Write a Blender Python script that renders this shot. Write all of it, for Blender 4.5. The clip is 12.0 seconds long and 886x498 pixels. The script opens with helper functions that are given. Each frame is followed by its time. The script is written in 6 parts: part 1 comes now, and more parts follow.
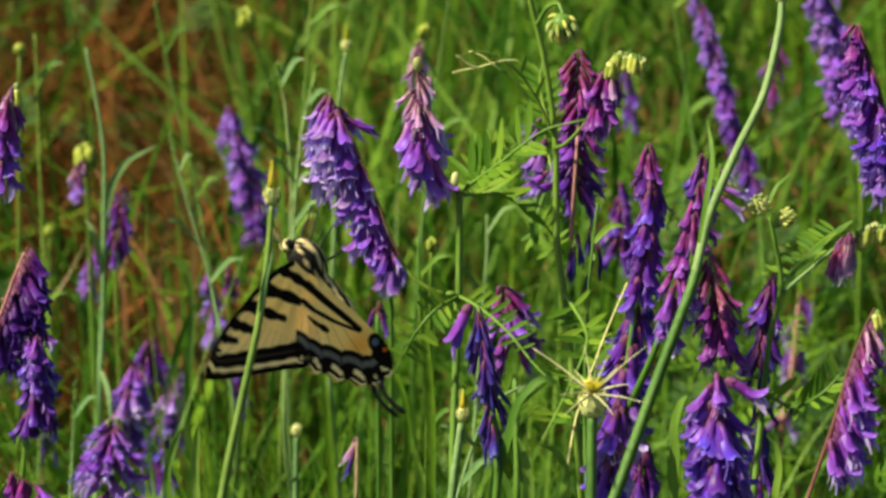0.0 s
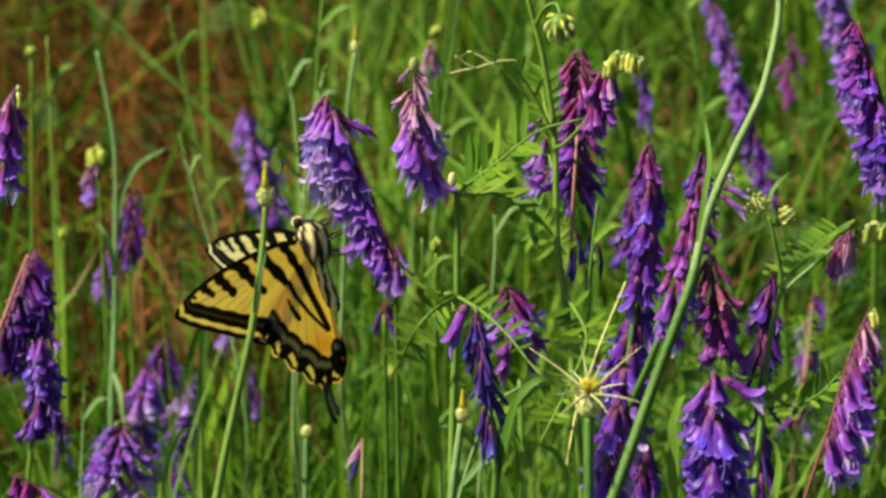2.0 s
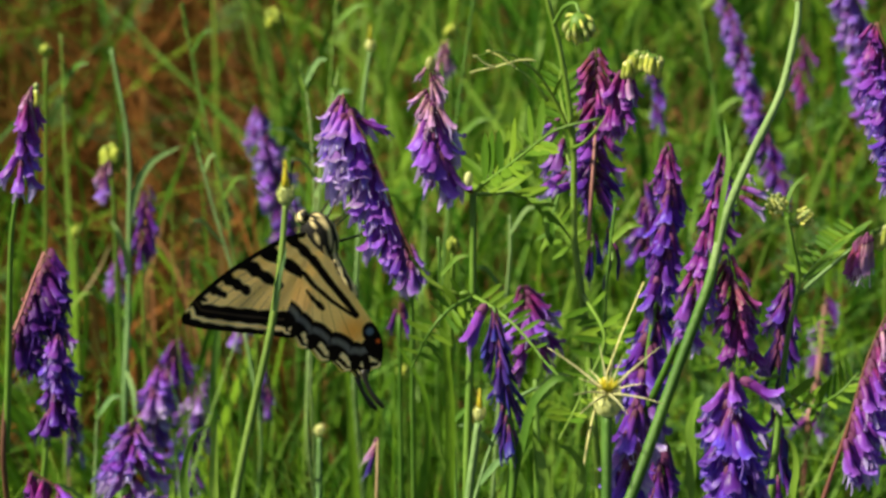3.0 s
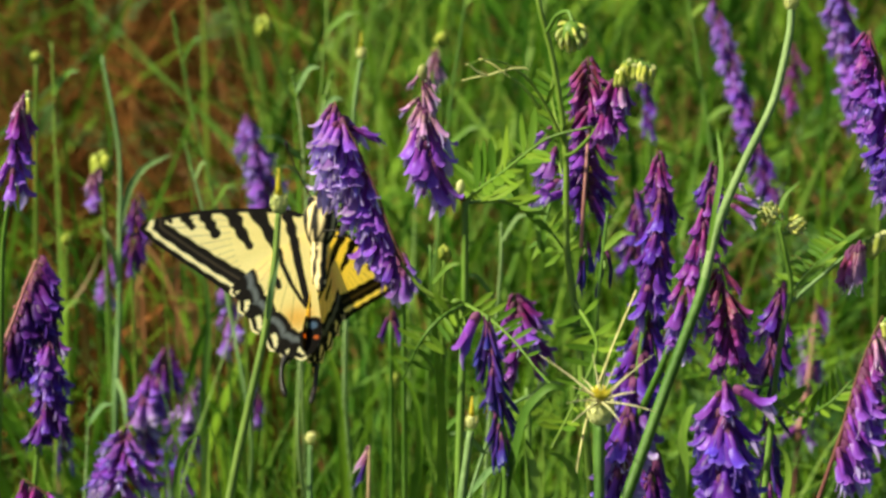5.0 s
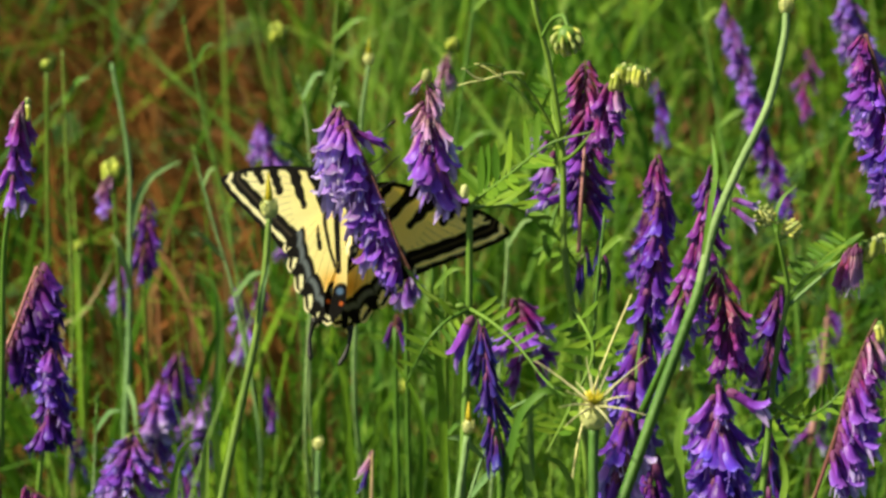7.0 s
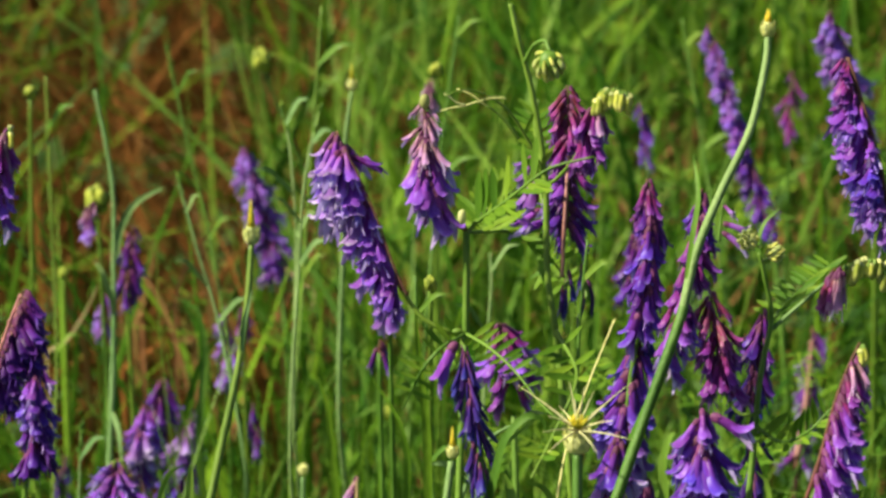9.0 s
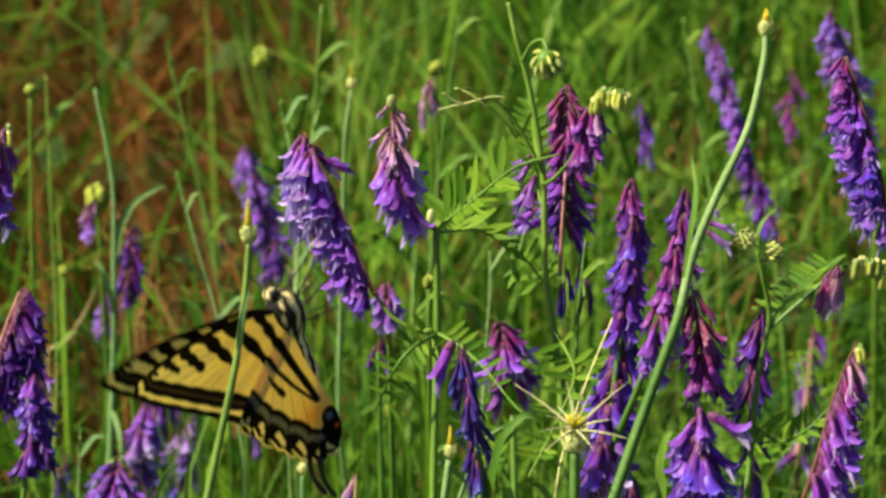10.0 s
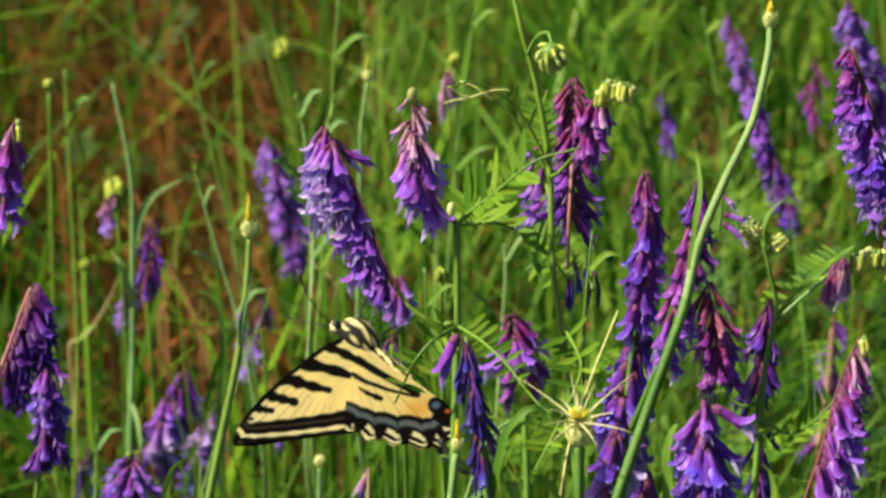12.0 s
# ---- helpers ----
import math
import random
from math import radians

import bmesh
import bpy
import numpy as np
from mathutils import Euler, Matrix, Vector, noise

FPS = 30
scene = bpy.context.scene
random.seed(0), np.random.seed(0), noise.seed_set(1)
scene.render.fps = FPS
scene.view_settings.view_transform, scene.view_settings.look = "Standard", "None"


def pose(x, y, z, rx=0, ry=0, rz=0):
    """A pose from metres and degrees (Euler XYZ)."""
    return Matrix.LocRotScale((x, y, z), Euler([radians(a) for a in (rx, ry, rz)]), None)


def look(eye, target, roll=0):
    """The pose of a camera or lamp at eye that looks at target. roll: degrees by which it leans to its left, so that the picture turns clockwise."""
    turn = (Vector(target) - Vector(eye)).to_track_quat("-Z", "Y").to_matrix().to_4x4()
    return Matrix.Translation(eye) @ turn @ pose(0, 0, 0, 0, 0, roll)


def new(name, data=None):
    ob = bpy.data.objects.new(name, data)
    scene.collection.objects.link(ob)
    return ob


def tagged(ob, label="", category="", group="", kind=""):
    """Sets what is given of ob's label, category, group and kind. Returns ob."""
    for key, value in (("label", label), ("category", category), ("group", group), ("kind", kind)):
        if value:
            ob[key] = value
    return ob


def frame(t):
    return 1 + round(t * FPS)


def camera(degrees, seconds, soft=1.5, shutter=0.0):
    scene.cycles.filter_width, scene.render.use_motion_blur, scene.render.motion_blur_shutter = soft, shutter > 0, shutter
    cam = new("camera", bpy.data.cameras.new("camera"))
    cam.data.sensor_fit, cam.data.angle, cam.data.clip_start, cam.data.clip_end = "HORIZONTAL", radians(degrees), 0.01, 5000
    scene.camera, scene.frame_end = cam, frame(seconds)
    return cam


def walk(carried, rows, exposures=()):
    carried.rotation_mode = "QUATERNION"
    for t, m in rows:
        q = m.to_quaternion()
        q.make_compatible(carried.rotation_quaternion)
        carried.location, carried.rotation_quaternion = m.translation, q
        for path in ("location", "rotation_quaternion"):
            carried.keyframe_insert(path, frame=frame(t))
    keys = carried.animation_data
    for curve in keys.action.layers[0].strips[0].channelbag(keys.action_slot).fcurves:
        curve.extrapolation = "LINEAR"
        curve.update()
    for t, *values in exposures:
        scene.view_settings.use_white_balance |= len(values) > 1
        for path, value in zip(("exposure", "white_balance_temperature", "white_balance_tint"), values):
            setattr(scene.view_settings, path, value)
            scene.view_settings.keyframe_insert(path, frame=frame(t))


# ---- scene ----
cam = camera(14, 12.0, 2.9, 0.5)
cam.data.dof.use_dof = True
cam.data.dof.focus_distance = 0.95
cam.data.dof.aperture_fstop = 30
walk(cam, [
    (0, look((0.00000, -0.83447, 0.74715), (0.00000, 0.00000, 0.41000), 0.000)),
    (0.5, look((0.00123, -0.83451, 0.74704), (0.00024, -0.00005, 0.40988), 0.046)),
    (1, look((0.00557, -0.83464, 0.74672), (-0.00014, 0.00000, 0.41006), -0.213)),
    (1.5, look((0.00822, -0.83453, 0.74698), (-0.00102, 0.00023, 0.41070), -0.389)),
    (2, look((0.01287, -0.83464, 0.74671), (0.00099, -0.00005, 0.41008), -0.553)),
    (2.5, look((0.01161, -0.83459, 0.74683), (-0.00362, -0.00020, 0.40985), -0.549)),
    (3, look((0.00825, -0.83471, 0.74654), (-0.00376, -0.00012, 0.40992), -0.317)),
    (5, look((0.00642, -0.83465, 0.74668), (-0.00199, 0.00067, 0.41177), -0.171)),
    (5.5, look((0.00729, -0.83480, 0.74631), (-0.00245, 0.00069, 0.41186), -0.172)),
    (6, look((0.00825, -0.83475, 0.74643), (-0.00258, 0.00102, 0.41272), -0.225)),
    (6.5, look((0.01438, -0.83492, 0.74601), (0.00040, 0.00116, 0.41319), -0.515)),
    (7, look((0.02046, -0.83494, 0.74597), (-0.00022, 0.00091, 0.41291), -0.708)),
    (9, look((0.02150, -0.83477, 0.74639), (0.00409, 0.00332, 0.41881), -0.914)),
    (9.5, look((0.02199, -0.83477, 0.74640), (0.00487, 0.00336, 0.41891), -0.876)),
    (10, look((0.02365, -0.83466, 0.74665), (0.00474, 0.00319, 0.41856), -0.923)),
    (10.5, look((0.02383, -0.83469, 0.74658), (0.00330, 0.00259, 0.41713), -0.899)),
    (11, look((0.02636, -0.83481, 0.74630), (0.00560, 0.00208, 0.41586), -1.070)),
    (11.5, look((0.03102, -0.83446, 0.74715), (0.00491, 0.00212, 0.41633), -1.298)),
    (12, look((0.03621, -0.83404, 0.74821), (0.00397, 0.00231, 0.41731), -1.570)),
], [(0, 0.74), (9, 0.82), (12, 0.91)])

# ---- light ----
SUN_FROM = Vector((-0.67, -0.11, 0.73)).normalized()
world = bpy.data.worlds.new("sky")
world.use_nodes = True
scene.world = world
wn = world.node_tree.nodes
sky = wn.new("ShaderNodeTexSky")
sky.sky_type = "NISHITA"
sky.sun_disc = False
sky.air_density = 0.5
sky.dust_density = 1.6
sky.ozone_density = 0.4
sky.sun_elevation = math.asin(SUN_FROM.z)
sky.sun_rotation = math.atan2(SUN_FROM.x, SUN_FROM.y)
world.node_tree.links.new(sky.outputs["Color"], wn["Background"].inputs["Color"])
wn["Background"].inputs["Strength"].default_value = 0.065
sun_data = bpy.data.lights.new("sun", "SUN")
sun_data.energy = 5.0
sun_data.angle = radians(1.5)
sun_data.color = (1.0, 0.93, 0.67)
sun = new("sun", sun_data)
sun.matrix_world = look(SUN_FROM * 20, (0, 0, 0))


# ---- materials ----
def nodes_of(name):
    m = bpy.data.materials.new(name)
    m.use_nodes = True
    t = m.node_tree
    t.nodes.clear()
    return m, t.nodes, t.links


def finish(n, l, colour, rough, thin, bump_from=None, bump=0.2, spec=0.35, thin_tint=None):
    """Surface shader with part of the light passing through, for leaves and petals."""
    p = n.new("ShaderNodeBsdfPrincipled")
    p.inputs["Roughness"].default_value = rough
    p.inputs["Specular IOR Level"].default_value = spec
    l.new(colour, p.inputs["Base Color"])
    out = n.new("ShaderNodeOutputMaterial")
    if bump_from is not None:
        b = n.new("ShaderNodeBump")
        b.inputs["Strength"].default_value = bump
        b.inputs["Distance"].default_value = 0.0006
        l.new(bump_from, b.inputs["Height"])
        l.new(b.outputs["Normal"], p.inputs["Normal"])
    if thin > 0:
        tr = n.new("ShaderNodeBsdfTranslucent")
        if thin_tint:
            mx = n.new("ShaderNodeMix")
            mx.data_type, mx.blend_type = "RGBA", "MULTIPLY"
            mx.inputs[0].default_value = 1.0
            l.new(colour, mx.inputs[6])
            mx.inputs[7].default_value = (*thin_tint, 1)
            l.new(mx.outputs[2], tr.inputs["Color"])
        else:
            l.new(colour, tr.inputs["Color"])
        mix = n.new("ShaderNodeMixShader")
        mix.inputs[0].default_value = thin
        l.new(p.outputs[0], mix.inputs[1])
        l.new(tr.outputs[0], mix.inputs[2])
        l.new(mix.outputs[0], out.inputs[0])
    else:
        l.new(p.outputs[0], out.inputs[0])


def ramp(n, stops):
    r = n.new("ShaderNodeValToRGB")
    e = r.color_ramp.elements
    while len(e) < len(stops):
        e.new(0.5)
    for el, (pos, c) in zip(e, stops):
        el.position, el.color = pos, (*c, 1)
    return r


def shade_of_each(n, l, colour, low, high, hue=0.02):
    """Each piece a little lighter or darker, and a little off in hue."""
    g, o = n.new("ShaderNodeNewGeometry"), n.new("ShaderNodeObjectInfo")
    add = n.new("ShaderNodeMath")
    add.operation = "ADD"
    l.new(g.outputs["Random Per Island"], add.inputs[0])
    l.new(o.outputs["Random"], add.inputs[1])
    fr = n.new("ShaderNodeMath")
    fr.operation = "FRACT"
    l.new(add.outputs[0], fr.inputs[0])
    hs = n.new("ShaderNodeHueSaturation")
    mr = n.new("ShaderNodeMapRange")
    mr.inputs["To Min"].default_value, mr.inputs["To Max"].default_value = low, high
    l.new(fr.outputs[0], mr.inputs["Value"])
    l.new(mr.outputs[0], hs.inputs["Value"])
    mh = n.new("ShaderNodeMapRange")
    mh.inputs["To Min"].default_value, mh.inputs["To Max"].default_value = 0.5 + hue, 0.5 - hue
    l.new(fr.outputs[0], mh.inputs["Value"])
    l.new(mh.outputs[0], hs.inputs["Hue"])
    l.new(colour, hs.inputs["Color"])
    return hs.outputs[0]


def plant_material(name, dark, light, grain=220.0, rough=0.5, thin=0.3, low=0.7, high=1.3, hue=0.02, spec=0.35, bump=0.25, tint=None):
    m, n, l = nodes_of(name)
    tc = n.new("ShaderNodeTexCoord")
    mp = n.new("ShaderNodeMapping")
    mp.inputs["Scale"].default_value = (1, 1, 0.18)
    l.new(tc.outputs["Object"], mp.inputs["Vector"])
    fine, broad = n.new("ShaderNodeTexNoise"), n.new("ShaderNodeTexNoise")
    fine.inputs["Scale"].default_value, fine.inputs["Detail"].default_value = grain * 5, 3
    broad.inputs["Scale"].default_value = grain * 0.3
    l.new(mp.outputs[0], fine.inputs["Vector"])
    l.new(tc.outputs["Object"], broad.inputs["Vector"])
    av = n.new("ShaderNodeMath")
    av.operation = "MULTIPLY_ADD"
    av.inputs[1].default_value = 0.45
    l.new(fine.outputs["Fac"], av.inputs[0])
    hb = n.new("ShaderNodeMath")
    hb.operation = "MULTIPLY"
    hb.inputs[1].default_value = 0.55
    l.new(broad.outputs["Fac"], hb.inputs[0])
    l.new(hb.outputs[0], av.inputs[2])
    r = ramp(n, [(0.32, dark), (0.68, light)])
    l.new(av.outputs[0], r.inputs[0])
    finish(n, l, shade_of_each(n, l, r.outputs[0], low, high, hue), rough, thin, fine.outputs["Fac"], bump, spec, tint)
    return m


def petal_material(name, stops, thin=0.3, low=0.6, high=1.35, rough=0.36):
    """Colour running along the flower from its stalk (0) to its lip (1)."""
    m, n, l = nodes_of(name)
    tc = n.new("ShaderNodeTexCoord")
    sp = n.new("ShaderNodeSeparateXYZ")
    l.new(tc.outputs["Object"], sp.inputs[0])
    no = n.new("ShaderNodeTexNoise")
    no.inputs["Scale"].default_value, no.inputs["Detail"].default_value = 700, 4
    streak = n.new("ShaderNodeMapping")
    streak.inputs["Scale"].default_value = (1, 1, 0.22)
    l.new(tc.outputs["Object"], streak.inputs["Vector"])
    l.new(streak.outputs[0], no.inputs["Vector"])
    ma = n.new("ShaderNodeMath")
    ma.operation = "MULTIPLY_ADD"
    ma.inputs[1].default_value = 1 / FLORET
    l.new(sp.outputs["Z"], ma.inputs[0])
    of = n.new("ShaderNodeMath")
    of.operation = "MULTIPLY_ADD"
    of.inputs[1].default_value, of.inputs[2].default_value = 0.7, -0.35
    l.new(no.outputs["Fac"], of.inputs[0])
    l.new(of.outputs[0], ma.inputs[2])
    r = ramp(n, stops)
    l.new(ma.outputs[0], r.inputs[0])
    finish(n, l, shade_of_each(n, l, r.outputs[0], low, high, 0.018), rough, thin, no.outputs["Fac"], 0.3, 0.18)
    return m


FLORET = 0.0128
VIOLET = petal_material("violet_petal", [(0.0, (0.31, 0.045, 0.26)), (0.25, (0.31, 0.06, 0.46)), (0.55, (0.23, 0.05, 0.47)), (0.8, (0.28, 0.1, 0.6)), (1.0, (0.46, 0.31, 0.79))], 0.3, 0.65, 1.38)
DEEP = petal_material("deep_violet_petal", [(0.0, (0.18, 0.024, 0.13)), (0.3, (0.145, 0.022, 0.24)), (0.7, (0.09, 0.02, 0.27)), (1.0, (0.19, 0.09, 0.48))], 0.2)
NIGHT = petal_material("dark_indigo_petal", [(0.0, (0.12, 0.016, 0.09)), (0.3, (0.08, 0.011, 0.14)), (0.7, (0.045, 0.009, 0.14)), (1.0, (0.09, 0.028, 0.25))], 0.12)
MAGENTA = petal_material("magenta_petal", [(0.0, (0.24, 0.025, 0.08)), (0.3, (0.31, 0.035, 0.22)), (0.7, (0.19, 0.03, 0.29)), (1.0, (0.33, 0.14, 0.52))], 0.25)
LILAC = petal_material("lilac_petal", [(0.0, (0.32, 0.08, 0.32)), (0.3, (0.31, 0.09, 0.47)), (0.7, (0.24, 0.1, 0.53)), (1.0, (0.48, 0.38, 0.8))], 0.35)
# LILAC made lighter, so the colour stands in for sun on the petals.
SUNLIT_LILAC = petal_material("sunlit_lilac_petal", [(0.0, (0.42, 0.09, 0.46)), (0.3, (0.43, 0.14, 0.62)), (0.65, (0.44, 0.24, 0.74)), (1.0, (0.82, 0.76, 0.96))], 0.4)
PALE = petal_material("pale_pink_petal", [(0.0, (0.55, 0.4, 0.28)), (0.35, (0.55, 0.27, 0.41)), (0.75, (0.5, 0.26, 0.55)), (1.0, (0.78, 0.66, 0.72))], 0.35)
BLUE = petal_material("blue_black_petal", [(0.0, (0.12, 0.03, 0.14)), (0.3, (0.07, 0.02, 0.19)), (0.7, (0.04, 0.022, 0.2)), (1.0, (0.1, 0.08, 0.34))], 0.12)
RUST = petal_material("rusty_petal", [(0.0, (0.2, 0.04, 0.05)), (0.4, (0.24, 0.045, 0.1)), (0.75, (0.28, 0.05, 0.24)), (1.0, (0.34, 0.12, 0.46))], 0.2)
ROYAL = petal_material("royal_violet_petal", [(0.0, (0.18, 0.03, 0.26)), (0.3, (0.17, 0.035, 0.4)), (0.7, (0.12, 0.035, 0.46)), (1.0, (0.3, 0.2, 0.72))], 0.28)
GREEN_BUD = petal_material("green_bud", [(0.0, (0.24, 0.36, 0.06)), (0.5, (0.42, 0.53, 0.14)), (1.0, (0.6, 0.65, 0.28))], 0.35, 0.75, 1.15)
BUD = petal_material("yellow_green_bud", [(0.0, (0.34, 0.42, 0.06)), (0.5, (0.53, 0.58, 0.1)), (1.0, (0.72, 0.71, 0.26))], 0.3)
LIP = plant_material("lilac_wing_petal", (0.34, 0.2, 0.68), (0.74, 0.64, 0.92), 300, 0.45, 0.4, 0.75, 1.2)
CALYX = plant_material("calyx", (0.1, 0.018, 0.08), (0.2, 0.045, 0.14), 400, 0.6, 0.15)
RACHIS = plant_material("red_brown_stalk", (0.085, 0.03, 0.022), (0.16, 0.07, 0.04), 300, 0.6, 0.0)
STEM = plant_material("green_stem", (0.075, 0.17, 0.012), (0.175, 0.305, 0.042), 200, 0.5, 0.08, 0.75, 1.2)
GREY_STEM = plant_material("grey_green_stem", (0.1, 0.2, 0.052), (0.23, 0.36, 0.13), 240, 0.65, 0.08, 0.85, 1.15, bump=0.5)
LEAF = plant_material("vetch_leaf", (0.095, 0.21, 0.014), (0.2, 0.36, 0.032), 160, 0.5, 0.45, spec=0.15)
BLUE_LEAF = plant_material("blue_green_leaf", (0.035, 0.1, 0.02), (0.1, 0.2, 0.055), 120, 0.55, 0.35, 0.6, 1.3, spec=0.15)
GRASS = plant_material("green_grass", (0.045, 0.14, 0.006), (0.125, 0.285, 0.02), 90, 0.5, 0.4, 0.35, 1.5, 0.03, 0.14)
PALE_GRASS = plant_material("pale_grass", (0.115, 0.255, 0.022), (0.25, 0.42, 0.07), 90, 0.5, 0.4, 0.6, 1.3, spec=0.2)
DRY = plant_material("dry_grass", (0.066, 0.029, 0.005), (0.215, 0.1, 0.02), 120, 0.8, 0.25, 0.45, 1.55, spec=0.1)
DARK_STEM = plant_material("dark_green_stem", (0.055, 0.13, 0.014), (0.135, 0.245, 0.04), 200, 0.5, 0.05, 0.85, 1.15, bump=0.4)
ROSE = plant_material("dusty_rose_stalk", (0.3, 0.12, 0.11), (0.5, 0.27, 0.24), 300, 0.65, 0.1, spec=0.2)
STRAW = plant_material("pinkish_straw", (0.18, 0.083, 0.026), (0.37, 0.2, 0.075), 120, 0.7, 0.25, 0.5, 1.2, spec=0.15)
TAN = plant_material("tan_husk", (0.3, 0.2, 0.1), (0.5, 0.36, 0.2), 200, 0.7, 0.2)
SPINE = plant_material("straw_spine", (0.58, 0.53, 0.24), (0.8, 0.77, 0.45), 300, 0.5, 0.2)
YELLOW = plant_material("yellow_thistle_floret", (0.6, 0.52, 0.02), (0.78, 0.7, 0.07), 500, 0.5, 0.3)
PALE_GREEN = plant_material("pale_green_bract", (0.56, 0.6, 0.17), (0.8, 0.8, 0.4), 350, 0.6, 0.25)
BLACK = plant_material("black_chitin", (0.008, 0.007, 0.006), (0.02, 0.017, 0.014), 900, 0.35, 0.0, 0.9, 1.1)


def soil_material():
    m, n, l = nodes_of("soil_and_litter")
    tc = n.new("ShaderNodeTexCoord")
    a, b = n.new("ShaderNodeTexNoise"), n.new("ShaderNodeTexNoise")
    a.inputs["Scale"].default_value, a.inputs["Detail"].default_value = 7, 6
    b.inputs["Scale"].default_value, b.inputs["Detail"].default_value = 160, 5
    l.new(tc.outputs["Object"], a.inputs["Vector"])
    l.new(tc.outputs["Object"], b.inputs["Vector"])
    mx = n.new("ShaderNodeMath")
    mx.operation = "MULTIPLY_ADD"
    mx.inputs[1].default_value = 0.5
    l.new(a.outputs["Fac"], mx.inputs[0])
    hb = n.new("ShaderNodeMath")
    hb.operation = "MULTIPLY"
    hb.inputs[1].default_value = 0.5
    l.new(b.outputs["Fac"], hb.inputs[0])
    l.new(hb.outputs[0], mx.inputs[2])
    r = ramp(n, [(0.36, (0.035, 0.02, 0.008)), (0.44, (0.06, 0.055, 0.014)), (0.52, (0.05, 0.09, 0.012))])
    l.new(mx.outputs[0], r.inputs[0])
    finish(n, l, r.outputs[0], 0.9, 0, b.outputs["Fac"], 0.8)
    return m


def painted_material(name, thin, rough, tint=None, bump_scale=2500, spec=0.25):
    """Colour from the paint laid on the mesh's points (scales of a wing, hairs of a body)."""
    m, n, l = nodes_of(name)
    at = n.new("ShaderNodeVertexColor")
    at.layer_name = "paint"
    tc, no = n.new("ShaderNodeTexCoord"), n.new("ShaderNodeTexNoise")
    no.inputs["Scale"].default_value, no.inputs["Detail"].default_value = bump_scale, 3
    l.new(tc.outputs["Object"], no.inputs["Vector"])
    hs = n.new("ShaderNodeHueSaturation")
    mr = n.new("ShaderNodeMapRange")
    mr.inputs["To Min"].default_value, mr.inputs["To Max"].default_value = 0.82, 1.18
    l.new(no.outputs["Fac"], mr.inputs["Value"])
    l.new(mr.outputs[0], hs.inputs["Value"])
    l.new(at.outputs["Color"], hs.inputs["Color"])
    finish(n, l, hs.outputs[0], rough, thin, no.outputs["Fac"], 0.35, spec, tint)
    return m


WING = painted_material("wing_scales", 0.58, 0.6, (1.0, 0.75, 0.08), 2500, 0.08)
FUR = painted_material("striped_fur", 0.0, 0.7)


# ---- building helpers ----
def smooth_path(pts, n):
    """n + 1 points on a smooth curve through pts."""
    p = [Vector(q) for q in pts]
    if len(p) == 2:
        return [p[0].lerp(p[1], i / n) for i in range(n + 1)]
    last = len(p) - 1
    turn = []
    for i in range(len(p)):
        a, b = p[max(i - 1, 0)], p[min(i + 1, last)]
        near = min((p[i] - a).length if i else 9, (b - p[i]).length if i < last else 9)
        turn.append((b - a).normalized() * near)
    out = []
    for i in range(n + 1):
        s = i / n * last
        k = min(int(s), last - 1)
        t = s - k
        out.append(p[k] * (2 * t ** 3 - 3 * t * t + 1) + turn[k] * (t ** 3 - 2 * t * t + t) + p[k + 1] * (3 * t * t - 2 * t ** 3) + turn[k + 1] * (t ** 3 - t * t))
    return out


def tube(bm, pts, radii, sides=7, ridged=0.0):
    """A tapered tube along pts; radii: at the start and the end, or one for each point."""
    if len(radii) == 2:
        radii = [radii[0] + (radii[1] - radii[0]) * i / (len(pts) - 1) for i in range(len(pts))]
    rings, ref = [], None
    for i, p in enumerate(pts):
        way = (pts[min(i + 1, len(pts) - 1)] - pts[max(i - 1, 0)]).normalized()
        if ref is None:
            ref = way.orthogonal()
        ref = (ref - way * ref.dot(way)).normalized()
        side = way.cross(ref)
        ring = []
        for k in range(sides):
            a = 2 * math.pi * k / sides
            r = radii[i] * (1 + (ridged if k % 2 else 0))
            ring.append(bm.verts.new(p + (ref * math.cos(a) + side * math.sin(a)) * r))
        rings.append(ring)
    for a, b in zip(rings, rings[1:]):
        for k in range(sides):
            bm.faces.new((a[k], a[(k + 1) % sides], b[(k + 1) % sides], b[k]))
    bm.faces.new(rings[0][::-1])
    bm.faces.new(rings[-1])


def ribbon(bm, pts, widths, face, fold=0.25):
    """A leaf blade along pts, folded along its middle; face: the way its upper side looks."""
    rows = []
    for i, p in enumerate(pts):
        way = (pts[min(i + 1, len(pts) - 1)] - pts[max(i - 1, 0)]).normalized()
        side = way.cross(Vector(face)).normalized()
        up = side.cross(way)
        w = widths[i] / 2
        rows.append([bm.verts.new(p - side * w + up * w * fold), bm.verts.new(p), bm.verts.new(p + side * w + up * w * fold)])
    for a, b in zip(rows, rows[1:]):
        for k in (0, 1):
            bm.faces.new((a[k], a[k + 1], b[k + 1], b[k]))


